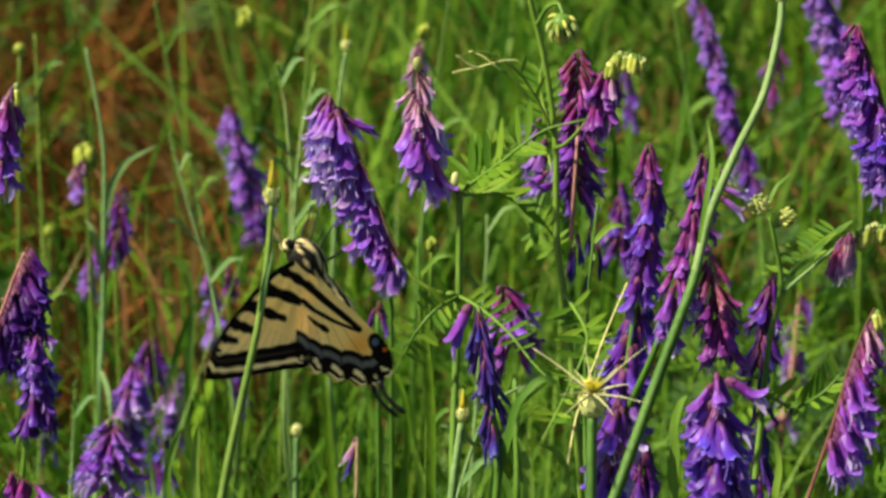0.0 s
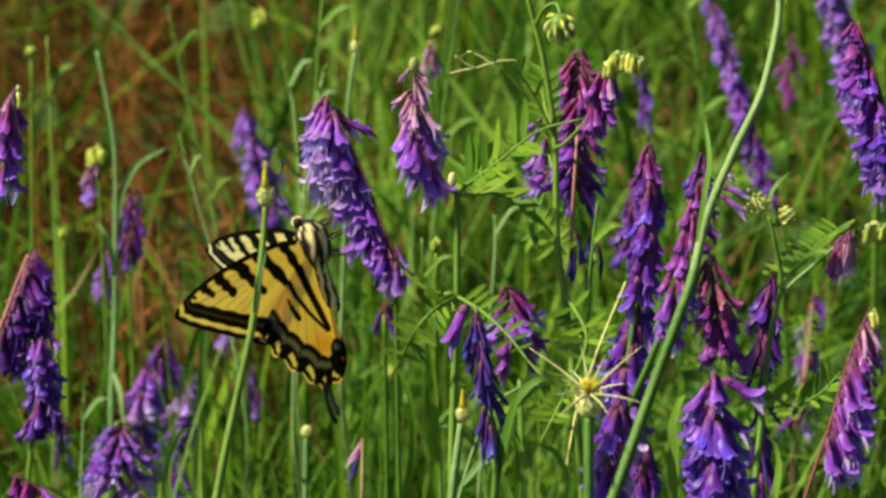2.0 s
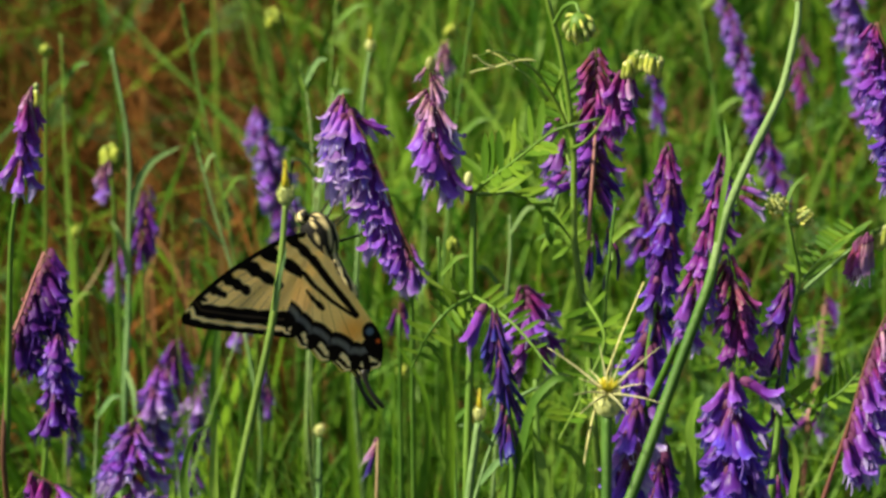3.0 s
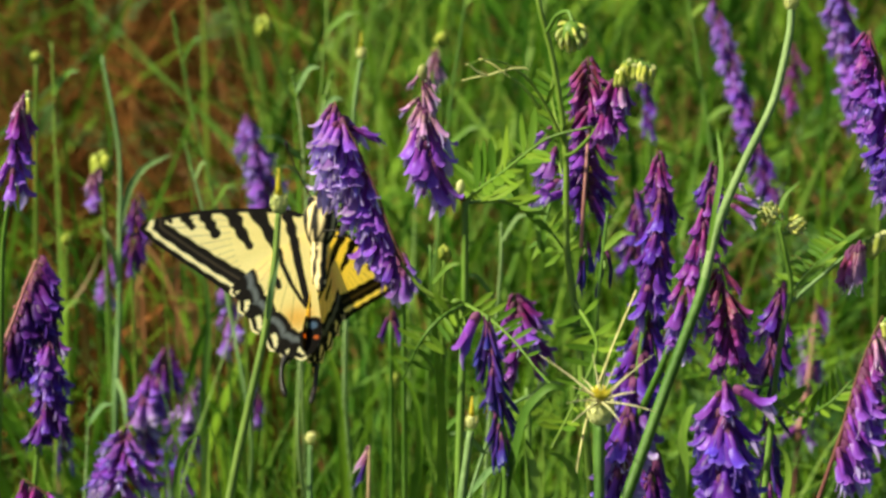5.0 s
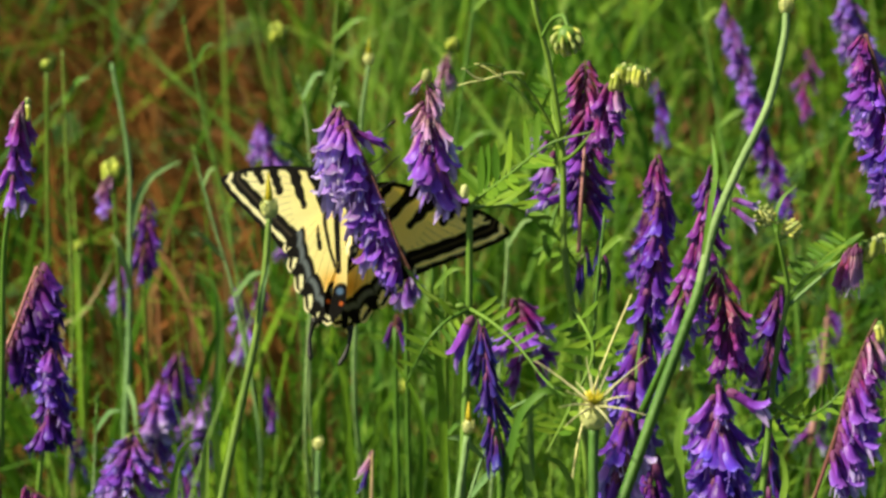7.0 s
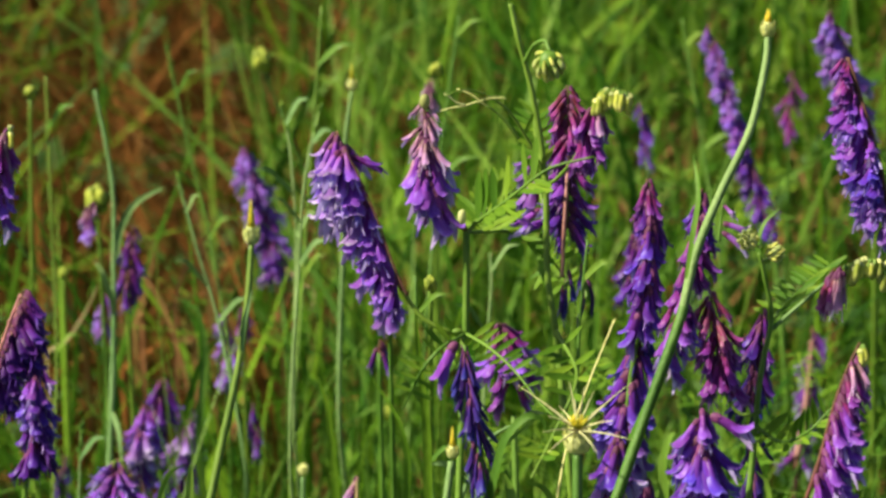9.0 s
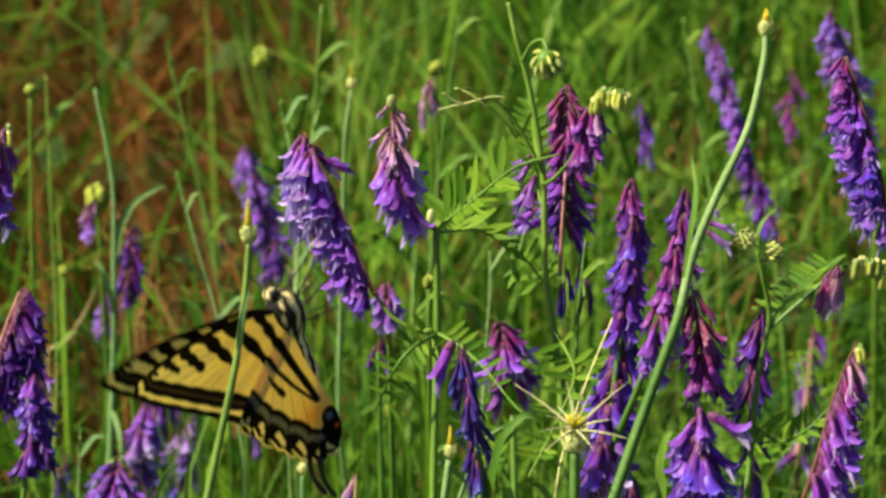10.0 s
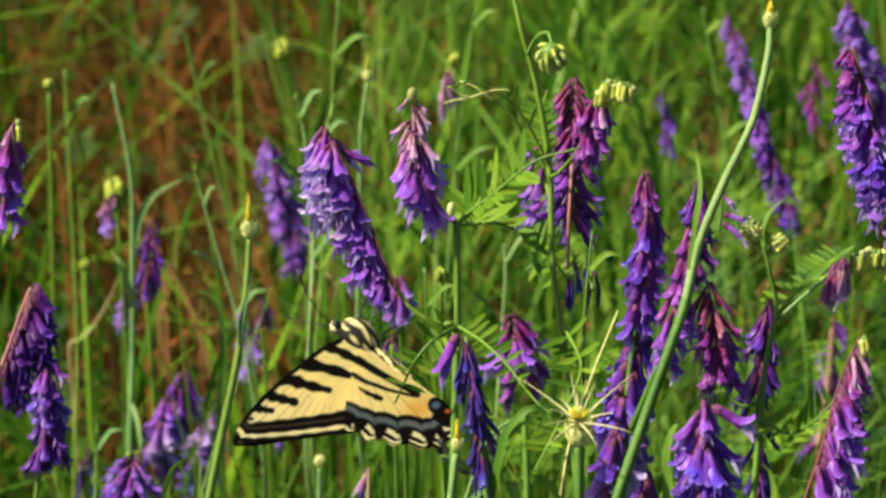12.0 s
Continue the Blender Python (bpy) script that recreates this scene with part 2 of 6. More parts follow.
def ball(bm, centre, radius, stretch=(1, 1, 1), rings=8, sides=10, bumps=0.0):
    rows = []
    for i in range(1, rings):
        f = math.pi * i / rings
        row = []
        for k in range(sides):
            a = 2 * math.pi * k / sides
            v = Vector((math.sin(f) * math.cos(a), math.sin(f) * math.sin(a), math.cos(f)))
            r = radius * (1 + bumps * noise.noise(v * 4))
            row.append(bm.verts.new(Vector(centre) + Vector([v[j] * r * stretch[j] for j in range(3)])))
        rows.append(row)
    top = bm.verts.new(Vector(centre) + Vector((0, 0, radius * stretch[2])))
    low = bm.verts.new(Vector(centre) - Vector((0, 0, radius * stretch[2])))
    for k in range(sides):
        j = (k + 1) % sides
        bm.faces.new((top, rows[0][k], rows[0][j]))
        bm.faces.new((low, rows[-1][j], rows[-1][k]))
        for a, b in zip(rows, rows[1:]):
            bm.faces.new((a[k], b[k], b[j], a[j]))


def mesh_of(name, bm, material):
    me = bpy.data.meshes.new(name)
    bm.normal_update()
    bm.to_mesh(me)
    bm.free()
    for p in me.polygons:
        p.use_smooth = True
    for m in material if isinstance(material, (list, tuple)) else [material]:
        me.materials.append(m)
    return me


def put(name, me, parent=None, m=None, label=""):
    ob = new(name, me)
    ob.parent = parent
    if m is not None:
        ob.matrix_basis = m
    if label:
        ob["label"] = label
    return ob


def part(name, bm, material, parent, label=""):
    """Links a bmesh, given in the parent's space, as one mesh object under it."""
    return put(name, mesh_of(name, bm, material), parent, None, label)


def thing(name, base, label, category, group=""):
    ob = new(name)
    ob.empty_display_size = 0.01
    ob.location = base
    return tagged(ob, label, category, group)


def stand(x, y):
    return Vector((x, y, ground_height(x, y)))


# ---- ground ----
def ground_height(x, y):
    return 0.012 * noise.noise(Vector((x * 2.1, y * 2.1, 0.3))) + 0.004 * noise.noise(Vector((x * 11, y * 11, 4.0)))


def build_ground():
    bm = bmesh.new()
    steps = [-400, -150, -60, -25, -10, -5] + [-2.5 + 0.1 * i for i in range(61)] + [6, 10, 25, 60, 150, 400]
    grid = [[bm.verts.new((x, y, ground_height(x, y) if abs(x) < 3 and abs(y) < 4 else 0.0)) for x in steps] for y in steps]
    for a, b in zip(grid, grid[1:]):
        for k in range(len(steps) - 1):
            bm.faces.new((a[k], a[k + 1], b[k + 1], b[k]))
    g = put("ground", mesh_of("ground", bm, soil_material()))
    tagged(g, "brown meadow soil under dry litter and grass", "ground", "", "structure")


build_ground()


# ---- florets, leaves and other small meshes, each made once ----
def floret_mesh(name, petals, lip=1.0, slim=1.0, curve=0.12, lips=None, seed=0, cup_material=None):
    """One vetch flower: calyx with teeth, tube, upturned standard, wings and keel. Stalk at the origin, lip along +z, back along +x."""
    bm = bmesh.new()
    n, sides = 8, 8
    shape = [0.045, 0.08, 0.092, 0.096, 0.1, 0.108, 0.112, 0.09, 0.03]
    rings = []
    for i in range(n + 1):
        f = i / n
        cx = -curve * f * f
        rings.append([bm.verts.new((cx + shape[i] * slim * 1.2 * math.cos(2 * math.pi * k / sides), shape[i] * slim * 0.85 * math.sin(2 * math.pi * k / sides), f * 0.92)) for k in range(sides)])
    for a, b in zip(rings, rings[1:]):
        for k in range(sides):
            bm.faces.new((a[k], a[(k + 1) % sides], b[(k + 1) % sides], b[k]))
    bm.faces.new(rings[-1])
    if lip > 0:
        grid = []
        for i in range(6):
            f = i / 5
            z = 0.45 + 0.52 * f - 0.1 * f ** 3
            back = 0.1 + 0.03 * f + 0.2 * lip * f ** 2.6
            half = (0.08 + 0.1 * lip * math.sin(math.pi * min(1, 0.12 + 0.6 * f))) * (1 if f < 1 else 0.7)
            grid.append([bm.verts.new((back - curve * z * z - 0.1 * s * s * (1 - 0.7 * f), half * s, z - (0.05 * (1 - abs(s)) if f == 1 else 0))) for s in (-1, -0.5, 0, 0.5, 1)])
        for a, b in zip(grid, grid[1:]):
            for j in range(4):
                bm.faces.new((a[j], a[j + 1], b[j + 1], b[j]))
        pale_from = len(bm.faces)
        for s in (-1, 1):
            rows = []
            for i in range(6):
                f = i / 5
                z, w = 0.6 + 0.46 * f, 0.12 * math.sin(math.pi * (0.2 + 0.72 * f)) * lip
                y = s * (0.06 + 0.1 * f * f)
                rows.append([bm.verts.new((0.03 - curve * z * z + w * q - 0.1 * f * f, y + s * 0.03 * (1 - q * q), z)) for q in (0.6, -0.2, -1)])
            for a, b in zip(rows, rows[1:]):
                for j in (0, 1):
                    bm.faces.new((a[j], a[j + 1], b[j + 1], b[j]))
    else:
        pale_from = len(bm.faces)
    split = len(bm.faces)
    cup = []
    for z, r in ((-0.02, 0.035), (0.05, 0.088), (0.13, 0.1)):
        cup.append([bm.verts.new((r * 1.2 * slim * math.cos(2 * math.pi * k / 10) - 0.005, r * 0.95 * slim * math.sin(2 * math.pi * k / 10), z + (0.08 if z > 0.1 and k % 2 else 0))) for k in range(10)])
    for a, b in zip(cup, cup[1:]):
        for k in range(10):
            bm.faces.new((a[k], a[(k + 1) % 10], b[(k + 1) % 10], b[k]))
    for v in bm.verts:
        wob = noise.noise_vector(v.co * 3.1 + Vector((seed * 7.3, 0, 0)))
        v.co = (v.co + wob * 0.055 * v.co.z) * FLORET
    bm.faces.ensure_lookup_table()
    for f in bm.faces[split:]:
        f.material_index = 1
    for f in bm.faces[pale_from:split]:
        f.material_index = 2
    return mesh_of(name, bm, [petals, cup_material or CALYX, lips or petals])


FLORETS = {
    "violet": [floret_mesh("floret", VIOLET, 1.0, 1.0, 0.12, LIP, 1), floret_mesh("floret", VIOLET, 0.7, 0.9, 0.22, None, 2), floret_mesh("floret", VIOLET, 0.9, 1.0, 0.05, LIP, 3)],
    "deep": [floret_mesh("floret", DEEP, 0.7, 0.95, 0.1, None, 4), floret_mesh("floret", DEEP, 0.4, 0.85, 0.25, None, 5), floret_mesh("floret", DEEP, 0.55, 0.9, 0.05, VIOLET, 6)],
    "magenta": [floret_mesh("floret", MAGENTA, 0.7, 1.0, 0.12, None, 7), floret_mesh("floret", MAGENTA, 0.4, 0.85, 0.24, VIOLET, 8), floret_mesh("floret", MAGENTA, 0.5, 0.9, 0.05, None, 9)],
    "night": [floret_mesh("floret", NIGHT, 0.7, 0.95, 0.1, None, 41), floret_mesh("floret", NIGHT, 0.4, 0.85, 0.25, None, 42), floret_mesh("floret", DEEP, 0.55, 0.9, 0.05, NIGHT, 43)],
    "lilac": [floret_mesh("floret", LILAC, 1.1, 1.0, 0.12, LIP, 10), floret_mesh("floret", LILAC, 0.8, 0.95, 0.2, None, 11)],
    "bright": [floret_mesh("floret", SUNLIT_LILAC, 1.1, 1.0, 0.12, LIP, 21), floret_mesh("floret", SUNLIT_LILAC, 0.8, 0.95, 0.2, LIP, 22)],
    "pale": [floret_mesh("floret", PALE, 0.5, 0.85, 0.12, LIP, 12), floret_mesh("floret", PALE, 0.25, 0.8, 0.25, None, 13)],
    "rust": [floret_mesh("floret", RUST, 0.5, 0.9, 0.12, None, 31), floret_mesh("floret", RUST, 0.3, 0.8, 0.24, MAGENTA, 32)],
    "royal": [floret_mesh("floret", ROYAL, 1.0, 1.0, 0.12, VIOLET, 33), floret_mesh("floret", ROYAL, 0.7, 0.95, 0.2, None, 34), floret_mesh("floret", ROYAL, 0.85, 1.0, 0.05, LIP, 35)],
    "blue": [floret_mesh("floret", BLUE, 0.2, 0.6, 0.1, None, 14), floret_mesh("floret", BLUE, 0.0, 0.5, 0.35, None, 15), floret_mesh("floret", BLUE, 0.0, 0.55, -0.2, None, 18)],
    "green_bud": [floret_mesh("flower_bud", GREEN_BUD, 0.0, 1.5, 0.25, None, 26, GREEN_BUD), floret_mesh("flower_bud", BUD, 0.0, 1.4, 0.35, None, 27, GREEN_BUD)],
    "bud": [floret_mesh("flower_bud", BUD, 0.0, 1.9, 0.3, None, 16, PALE_GREEN), floret_mesh("flower_bud", BUD, 0.0, 1.5, 0.5, None, 17, STEM)],
}


def leaflet_mesh():
    bm = bmesh.new()
    ribbon(bm, [Vector((0.0012 * (i / 6) ** 2, 0, 0.0112 * i / 6)) for i in range(7)], [0.0005, 0.0016, 0.0022, 0.0024, 0.0022, 0.0016, 0.0003], (1, 0, 0), 0.3)
    return mesh_of("leaflet", bm, LEAF)


LEAFLET = leaflet_mesh()


def along(way, back):
    """A turn that lays +z along way, with +x as near to back as may be."""
    z = Vector(way).normalized()
    x = Vector(back) - z * Vector(back).dot(z)
    x = x.normalized() if x.length > 1e-6 else z.orthogonal().normalized()
    y = z.cross(x)
    return Matrix(((x.x, y.x, z.x), (x.y, y.y, z.y), (x.z, y.z, z.z))).to_4x4()


def raceme(plant, axis, count, kinds, side, spread=75, droop=0.8, size=1.0, bare=0.0, buds=0, axis_material=None, seed=1, label="", bud_size=1.0, taper=0.0):
    """A flower spike. axis: points from its tip to its stalk; kinds: floret kinds from tip to stalk; side: the way most florets look."""
    rnd = random.Random(seed)
    count = round(count * 1.35)
    origin = Vector(axis[-1])
    base = plant.location
    pts = [p - origin for p in smooth_path(axis, 14)]
    bm = bmesh.new()
    tube(bm, pts, [0.0003, 0.00052], 6)
    spike = put("raceme", mesh_of("raceme", bm, axis_material or RACHIS), plant, Matrix.Translation(origin - base), label)
    length = sum((a - b).length for a, b in zip(pts, pts[1:]))
    side = Vector(side).normalized()
    for i in range(count):
        f = (i + 0.5 + rnd.uniform(-0.3, 0.3)) / count * (1 - bare)
        k = min(int(f * 14), 13)
        p = pts[k].lerp(pts[k + 1], f * 14 - k)
        way = (pts[k + 1] - pts[k]).normalized()
        out = side - way * side.dot(way)
        if out.length < 0.2:
            out = way.orthogonal()
        out.normalize()
        out = Matrix.Rotation(radians(rnd.uniform(-spread, spread)), 3, way) @ out
        is_bud = i < buds * 1.3
        kind = "bud" if is_bud else kinds[min(int(f * len(kinds)), len(kinds) - 1)]
        me = rnd.choice(FLORETS[kind])
        d = droop + 0.1 + rnd.uniform(-0.34, 0.22)
        fall = Vector((0, 0, -1)) * d + out * (1.12 - 0.62 * d) + way * 0.1
        s = size * rnd.uniform(0.74, 1.08) * (bud_size * (0.42 + 0.12 * f) if is_bud else (0.6 + 0.36 * min(1, f * 3)) * (1 - taper * max(0, f - 0.35)))
        m = Matrix.Translation(p + out * 0.0008) @ along(fall, out) @ Matrix.Diagonal((s * 0.92, s * 0.92, s * 1.06, 1))
        put("flower_bud" if is_bud else "floret", me, spike, m)
    return spike


def stalk(plant, pts, r0, r1, material=None, name="stem", n=None, sides=7, ridged=0.0):
    bm = bmesh.new()
    base = plant.location
    tube(bm, [p - base for p in smooth_path(pts, n or 8 * len(pts))], [r0, r1], sides, ridged)
    return part(name, bm, material or STEM, plant)


def pinnate_leaf(plant, pts, pairs, size=1.0, face=(0, -0.4, 1), seed=3, tendril=None, upto=0.98):
    """A leaf of many leaflets along a stalk, with a forked tendril at its end."""
    rnd = random.Random(seed)
    pairs = round(pairs * 1.5)
    base = plant.location
    origin = Vector(pts[0])
    path = [p - origin for p in smooth_path(pts, 20)]
    bm = bmesh.new()
    tube(bm, path, [0.0006, 0.0003], 5)
    if tendril:
        tube(bm, [p - origin for p in smooth_path([pts[-1]] + list(tendril), 16)], [0.0004, 0.00016], 4)
    leaf = put("leaf", mesh_of("leaf", bm, STEM), plant, Matrix.Translation(origin - base))
    face = Vector(face).normalized()
    for i in range(pairs):
        f = 0.12 + (upto - 0.12) * i / pairs
        k = min(int(f * 20), 19)
        p, way = path[k], (path[k + 1] - path[k]).normalized()
        across = way.cross(face).normalized()
        for s in (-1, 1):
            if rnd.random() < 0.06:
                continue
            d = across * s * 0.85 + way * rnd.uniform(0.3, 0.55) + face * rnd.uniform(-0.15, 0.25) + Vector((0, 0, 0.3))
            q = size * rnd.uniform(0.8, 1.1) * (1 - 0.35 * f)
            put("leaflet", LEAFLET, leaf, Matrix.Translation(p) @ along(d, face + Vector((rnd.uniform(-.4, .4), rnd.uniform(-.4, .4), 0))) @ Matrix.Diagonal((q, q, q, 1)))
    return leaf


def bud_cluster(plant, at, radius, seed, label="round head of pale green buds", lean=(0, 0, -1), core=None):
    """A rounded head of long closed buds packed side by side, curling over to one side."""
    rnd = random.Random(seed)
    c = Vector(at)
    bm = bmesh.new()
    ball(bm, (0, 0, 0), radius * 0.6, (1, 1, 1.1), 6, 8, 0.2)
    head = put("bud_head", mesh_of("bud_head", bm, core or PALE_GREEN), plant, Matrix.Translation(c - plant.location), label)
    for i in range(26):
        f = math.acos(1 - 2 * (i + 0.5) / 26)
        a = 2.39996 * i
        d = Vector((math.sin(f) * math.cos(a), math.sin(f) * math.sin(a), math.cos(f)))
        way = d * 0.75 + Vector(lean) * 0.6
        q = radius / FLORET * rnd.uniform(0.55, 0.72)
        put("flower_bud", rnd.choice(FLORETS["green_bud"]), head, Matrix.Translation(d * radius * 0.4) @ along(way, d) @ Matrix.Diagonal((q * 1.25, q * 1.25, q, 1)))
    return head


VETCH = "flowering hairy vetch with drooping violet spikes among meadow grass"


def vetch(foot, label=VETCH):
    return thing("vetch_plant", stand(*foot), label, "wildflower", "vetch plants of the meadow")


LEFT, RIGHT, FRONT, BACK = Vector((-1, 0, 0)), Vector((1, 0, 0)), Vector((0, -1, 0.2)), Vector((0, 1, 0))

# ---- the vetch that the butterfly visits ----
main_vetch = vetch((0.012, 0.09), "tall hairy vetch with two violet flower spikes and feathery leaves")
stalk(main_vetch, [main_vetch.location, (0.0033, 0.0064, 0.2336), (0.0024, 0.0336, 0.3250), (0.0042, 0.0539, 0.3754), (0.0044, 0.0599, 0.4021)], 0.0012, 0.0009)
raceme(main_vetch, [(-0.0303, 0.0697, 0.4264), (-0.0270, 0.0669, 0.4195), (-0.0216, 0.0622, 0.4077), (-0.0168, 0.0571, 0.3952), (-0.0126, 0.0537, 0.3868)], 34, ["violet", "violet", "lilac", "violet", "violet", "deep"], LEFT + FRONT * 0.75, 78, 0.84, 1.22, 0.08, 0, None, 11, "fresh violet spike with lilac lips", 1.0, 0.5)
# Extra paler florets put the sunlight on the spike's left into the colour.
raceme(main_vetch, [(-0.0307, 0.0685, 0.4258), (-0.0274, 0.0657, 0.4189), (-0.0249, 0.0637, 0.4139), (-0.0222, 0.0613, 0.4080)], 14, ["bright"], LEFT + FRONT * 0.45, 45, 0.6, 1.25, 0.0, 0, None, 14, "florets coloured paler lilac for the sun on the left side")
raceme(main_vetch, [(-0.0299, 0.0700, 0.4247), (-0.0285, 0.0689, 0.4219), (-0.0267, 0.0673, 0.4180)], 5, ["violet", "deep"], FRONT * 0.5 + RIGHT, 150, 0.35, 0.95, 0.0, 0, None, 15)
stalk(main_vetch, [(-0.0126, 0.0537, 0.3868), (-0.0074, 0.0512, 0.3806), (-0.0014, 0.0507, 0.3770), (0.0042, 0.0537, 0.3748)], 0.0005, 0.0008, STEM, "flower_stalk")
raceme(main_vetch, [(-0.0067, 0.0684, 0.4351), (-0.0067, 0.0666, 0.4308), (-0.0066, 0.0650, 0.4266), (-0.0063, 0.0627, 0.4211)], 18, ["pale"], FRONT + LEFT * 0.3, 170, 0.7, 0.58, 0.0, 0, None, 13, "tip of the spike with small cream and pink florets")
raceme(main_vetch, [(-0.0066, 0.0655, 0.4280), (-0.0063, 0.0638, 0.4238), (-0.0057, 0.0616, 0.4183), (-0.0042, 0.0588, 0.4114)], 17, ["pale", "violet", "violet"], FRONT + LEFT * 0.5, 140, 0.95, 1.12, 0.03, 0, None, 12, "pale pink and violet spike with a cream tip")
bm = bmesh.new()
ball(bm, Vector((-0.0067, 0.0667, 0.4357)) - main_vetch.location, 0.0016, (0.9, 0.9, 1.3), 8, 10, 0.15)
part("bud", bm, BUD, main_vetch, "cream bud at the spike's tip")
stalk(main_vetch, [(-0.0042, 0.0588, 0.4114), (-0.0006, 0.0586, 0.4062), (0.0044, 0.0599, 0.4021)], 0.0006, 0.0009, RACHIS, "flower_stalk")
bm = bmesh.new()
ball(bm, Vector((0.0033, 0.0553, 0.4075)) - main_vetch.location, 0.0014, (0.85, 0.85, 1.5), 8, 10, 0.1)
part("bud", bm, PALE_GREEN, main_vetch, "pale green leaf bud at the node")
bm = bmesh.new()
ball(bm, Vector((0.0021, 0.0490, 0.3774)) - main_vetch.location, 0.0009, (1.6, 0.9, 0.9), 8, 10, 0.1)
part("node", bm, STEM, main_vetch, "pale swollen stem node")
pinnate_leaf(main_vetch, [(0.0047, 0.0580, 0.4032), (0.0143, 0.0520, 0.4128), (0.0258, 0.0480, 0.4236), (0.0374, 0.0460, 0.4278)], 6, 1.15, (-0.5, -0.6, 0.6), 5, None, 0.62)
pinnate_leaf(main_vetch, [(0.0048, 0.0638, 0.3998), (0.0164, 0.0890, 0.3901), (0.0278, 0.1029, 0.3763), (0.0344, 0.1079, 0.3648)], 9, 1.1, (-0.4, -0.6, 0.7), 6)
pinnate_leaf(main_vetch, [(0.0047, 0.0638, 0.3998), (0.0104, 0.1085, 0.3902), (0.0190, 0.1443, 0.3827), (0.0281, 0.1799, 0.3749)], 9, 0.95, (0.2, -0.5, 0.8), 7)
pinnate_leaf(main_vetch, [(0.0042, 0.0537, 0.3748), (0.0106, 0.0440, 0.3747), (0.0172, 0.0335, 0.3727), (0.0229, 0.0225, 0.3695)], 6, 0.7, (0.2, -0.8, 0.5), 8, [(0.0263, 0.0129, 0.3697), (0.0296, 0.0038, 0.3714)])
pinnate_leaf(main_vetch, [(0.0042, 0.0537, 0.3748), (-0.0021, 0.0440, 0.3747), (-0.0073, 0.0417, 0.3691), (-0.0127, 0.0460, 0.3558)], 5, 0.75, (0.2, -0.8, 0.5), 9)

stalk(main_vetch, [(-0.0276, 0.0622, 0.4236), (-0.0236, 0.0598, 0.4160), (-0.0192, 0.0560, 0.4066), (-0.0148, 0.0520, 0.3950), (-0.0112, 0.0500, 0.3872)], 0.0002, 0.00036, RACHIS, "spike_axis")

# ---- brown-red vetch with the curled bud spike ----
red_vetch = vetch((0.055, 0.12), "fading hairy vetch with dark magenta spike and curled yellow buds")
stalk(red_vetch, [red_vetch.location, (0.0378, 0.0487, 0.3143), (0.0336, 0.0666, 0.3634), (0.0308, 0.0738, 0.3837), (0.0304, 0.0819, 0.4084), (0.0271, 0.0862, 0.4312), (0.0233, 0.0876, 0.4467), (0.0214, 0.0910, 0.4551)], 0.0011, 0.0007)
raceme(red_vetch, [(0.0367, 0.0989, 0.4291), (0.0373, 0.0948, 0.4190), (0.0369, 0.0899, 0.4066), (0.0362, 0.0842, 0.3930)], 58, ["rust", "magenta", "magenta", "violet", "deep"], RIGHT * 0.3 + BACK, 175, 0.75, 0.8, 0.0, 0, None, 21, "dark magenta spike along a bare red-brown stalk")
raceme(red_vetch, [(0.0530, 0.0600, 0.4383), (0.0497, 0.0609, 0.4405), (0.0457, 0.0623, 0.4394), (0.0429, 0.0641, 0.4340), (0.0409, 0.0648, 0.4262)], 46, ["bud", "bud", "bud", "pale", "magenta", "magenta"], RIGHT * 0.6 + FRONT, 95, 1.1, 0.9, 0.0, 30, STEM, 22, "curled spike with yellow-green buds and magenta florets", 0.95)
stalk(red_vetch, [(0.0405, 0.0644, 0.4252), (0.0369, 0.0664, 0.4181), (0.0327, 0.0731, 0.4108), (0.0306, 0.0812, 0.4067)], 0.0004, 0.0006, STEM, "flower_stalk")
stalk(red_vetch, [(0.0347, 0.0744, 0.3826), (0.0354, 0.0759, 0.3960), (0.0361, 0.0799, 0.4059), (0.0368, 0.0867, 0.4132)], 0.0006, 0.0004, ROSE, "spike_axis")
raceme(red_vetch, [(0.0278, 0.1059, 0.4079), (0.0288, 0.1024, 0.3992), (0.0312, 0.0893, 0.3908)], 5, ["lilac", "violet"], LEFT + FRONT * 0.4, 50, 0.5, 0.9, 0.0, 0, STEM, 24)
raceme(red_vetch, [(0.0405, 0.0864, 0.3836), (0.0412, 0.0841, 0.3779), (0.0416, 0.0800, 0.3738)], 2, ["blue"], LEFT + FRONT, 140, 1.3, 0.95, 0.0, 0, STEM, 25)
raceme(red_vetch, [(0.0366, 0.0858, 0.3822), (0.0363, 0.0841, 0.3779), (0.0358, 0.0818, 0.3761)], 2, ["blue"], LEFT + FRONT, 140, 1.3, 0.95, 0.0, 0, STEM, 26)
pinnate_leaf(red_vetch, [(0.0307, 0.0819, 0.4084), (0.0260, 0.0814, 0.4192), (0.0206, 0.0802, 0.4284), (0.0145, 0.0777, 0.4341)], 2, 0.7, (0, -0.8, 0.5), 23, [(0.0092, 0.0739, 0.4367), (0.0039, 0.0690, 0.4367)])
pinnate_leaf(red_vetch, [(0.0312, 0.0945, 0.4037), (0.0288, 0.1229, 0.4018), (0.0280, 0.1513, 0.4002), (0.0293, 0.1708, 0.4004)], 7, 0.9, (0, -0.6, 0.7), 27)
pinnate_leaf(red_vetch, [(0.0331, 0.0681, 0.3694), (0.0382, 0.0412, 0.3677), (0.0320, 0.0274, 0.3576), (0.0258, 0.0148, 0.3504)], 7, 0.9, (-0.3, -0.6, 0.7), 28)
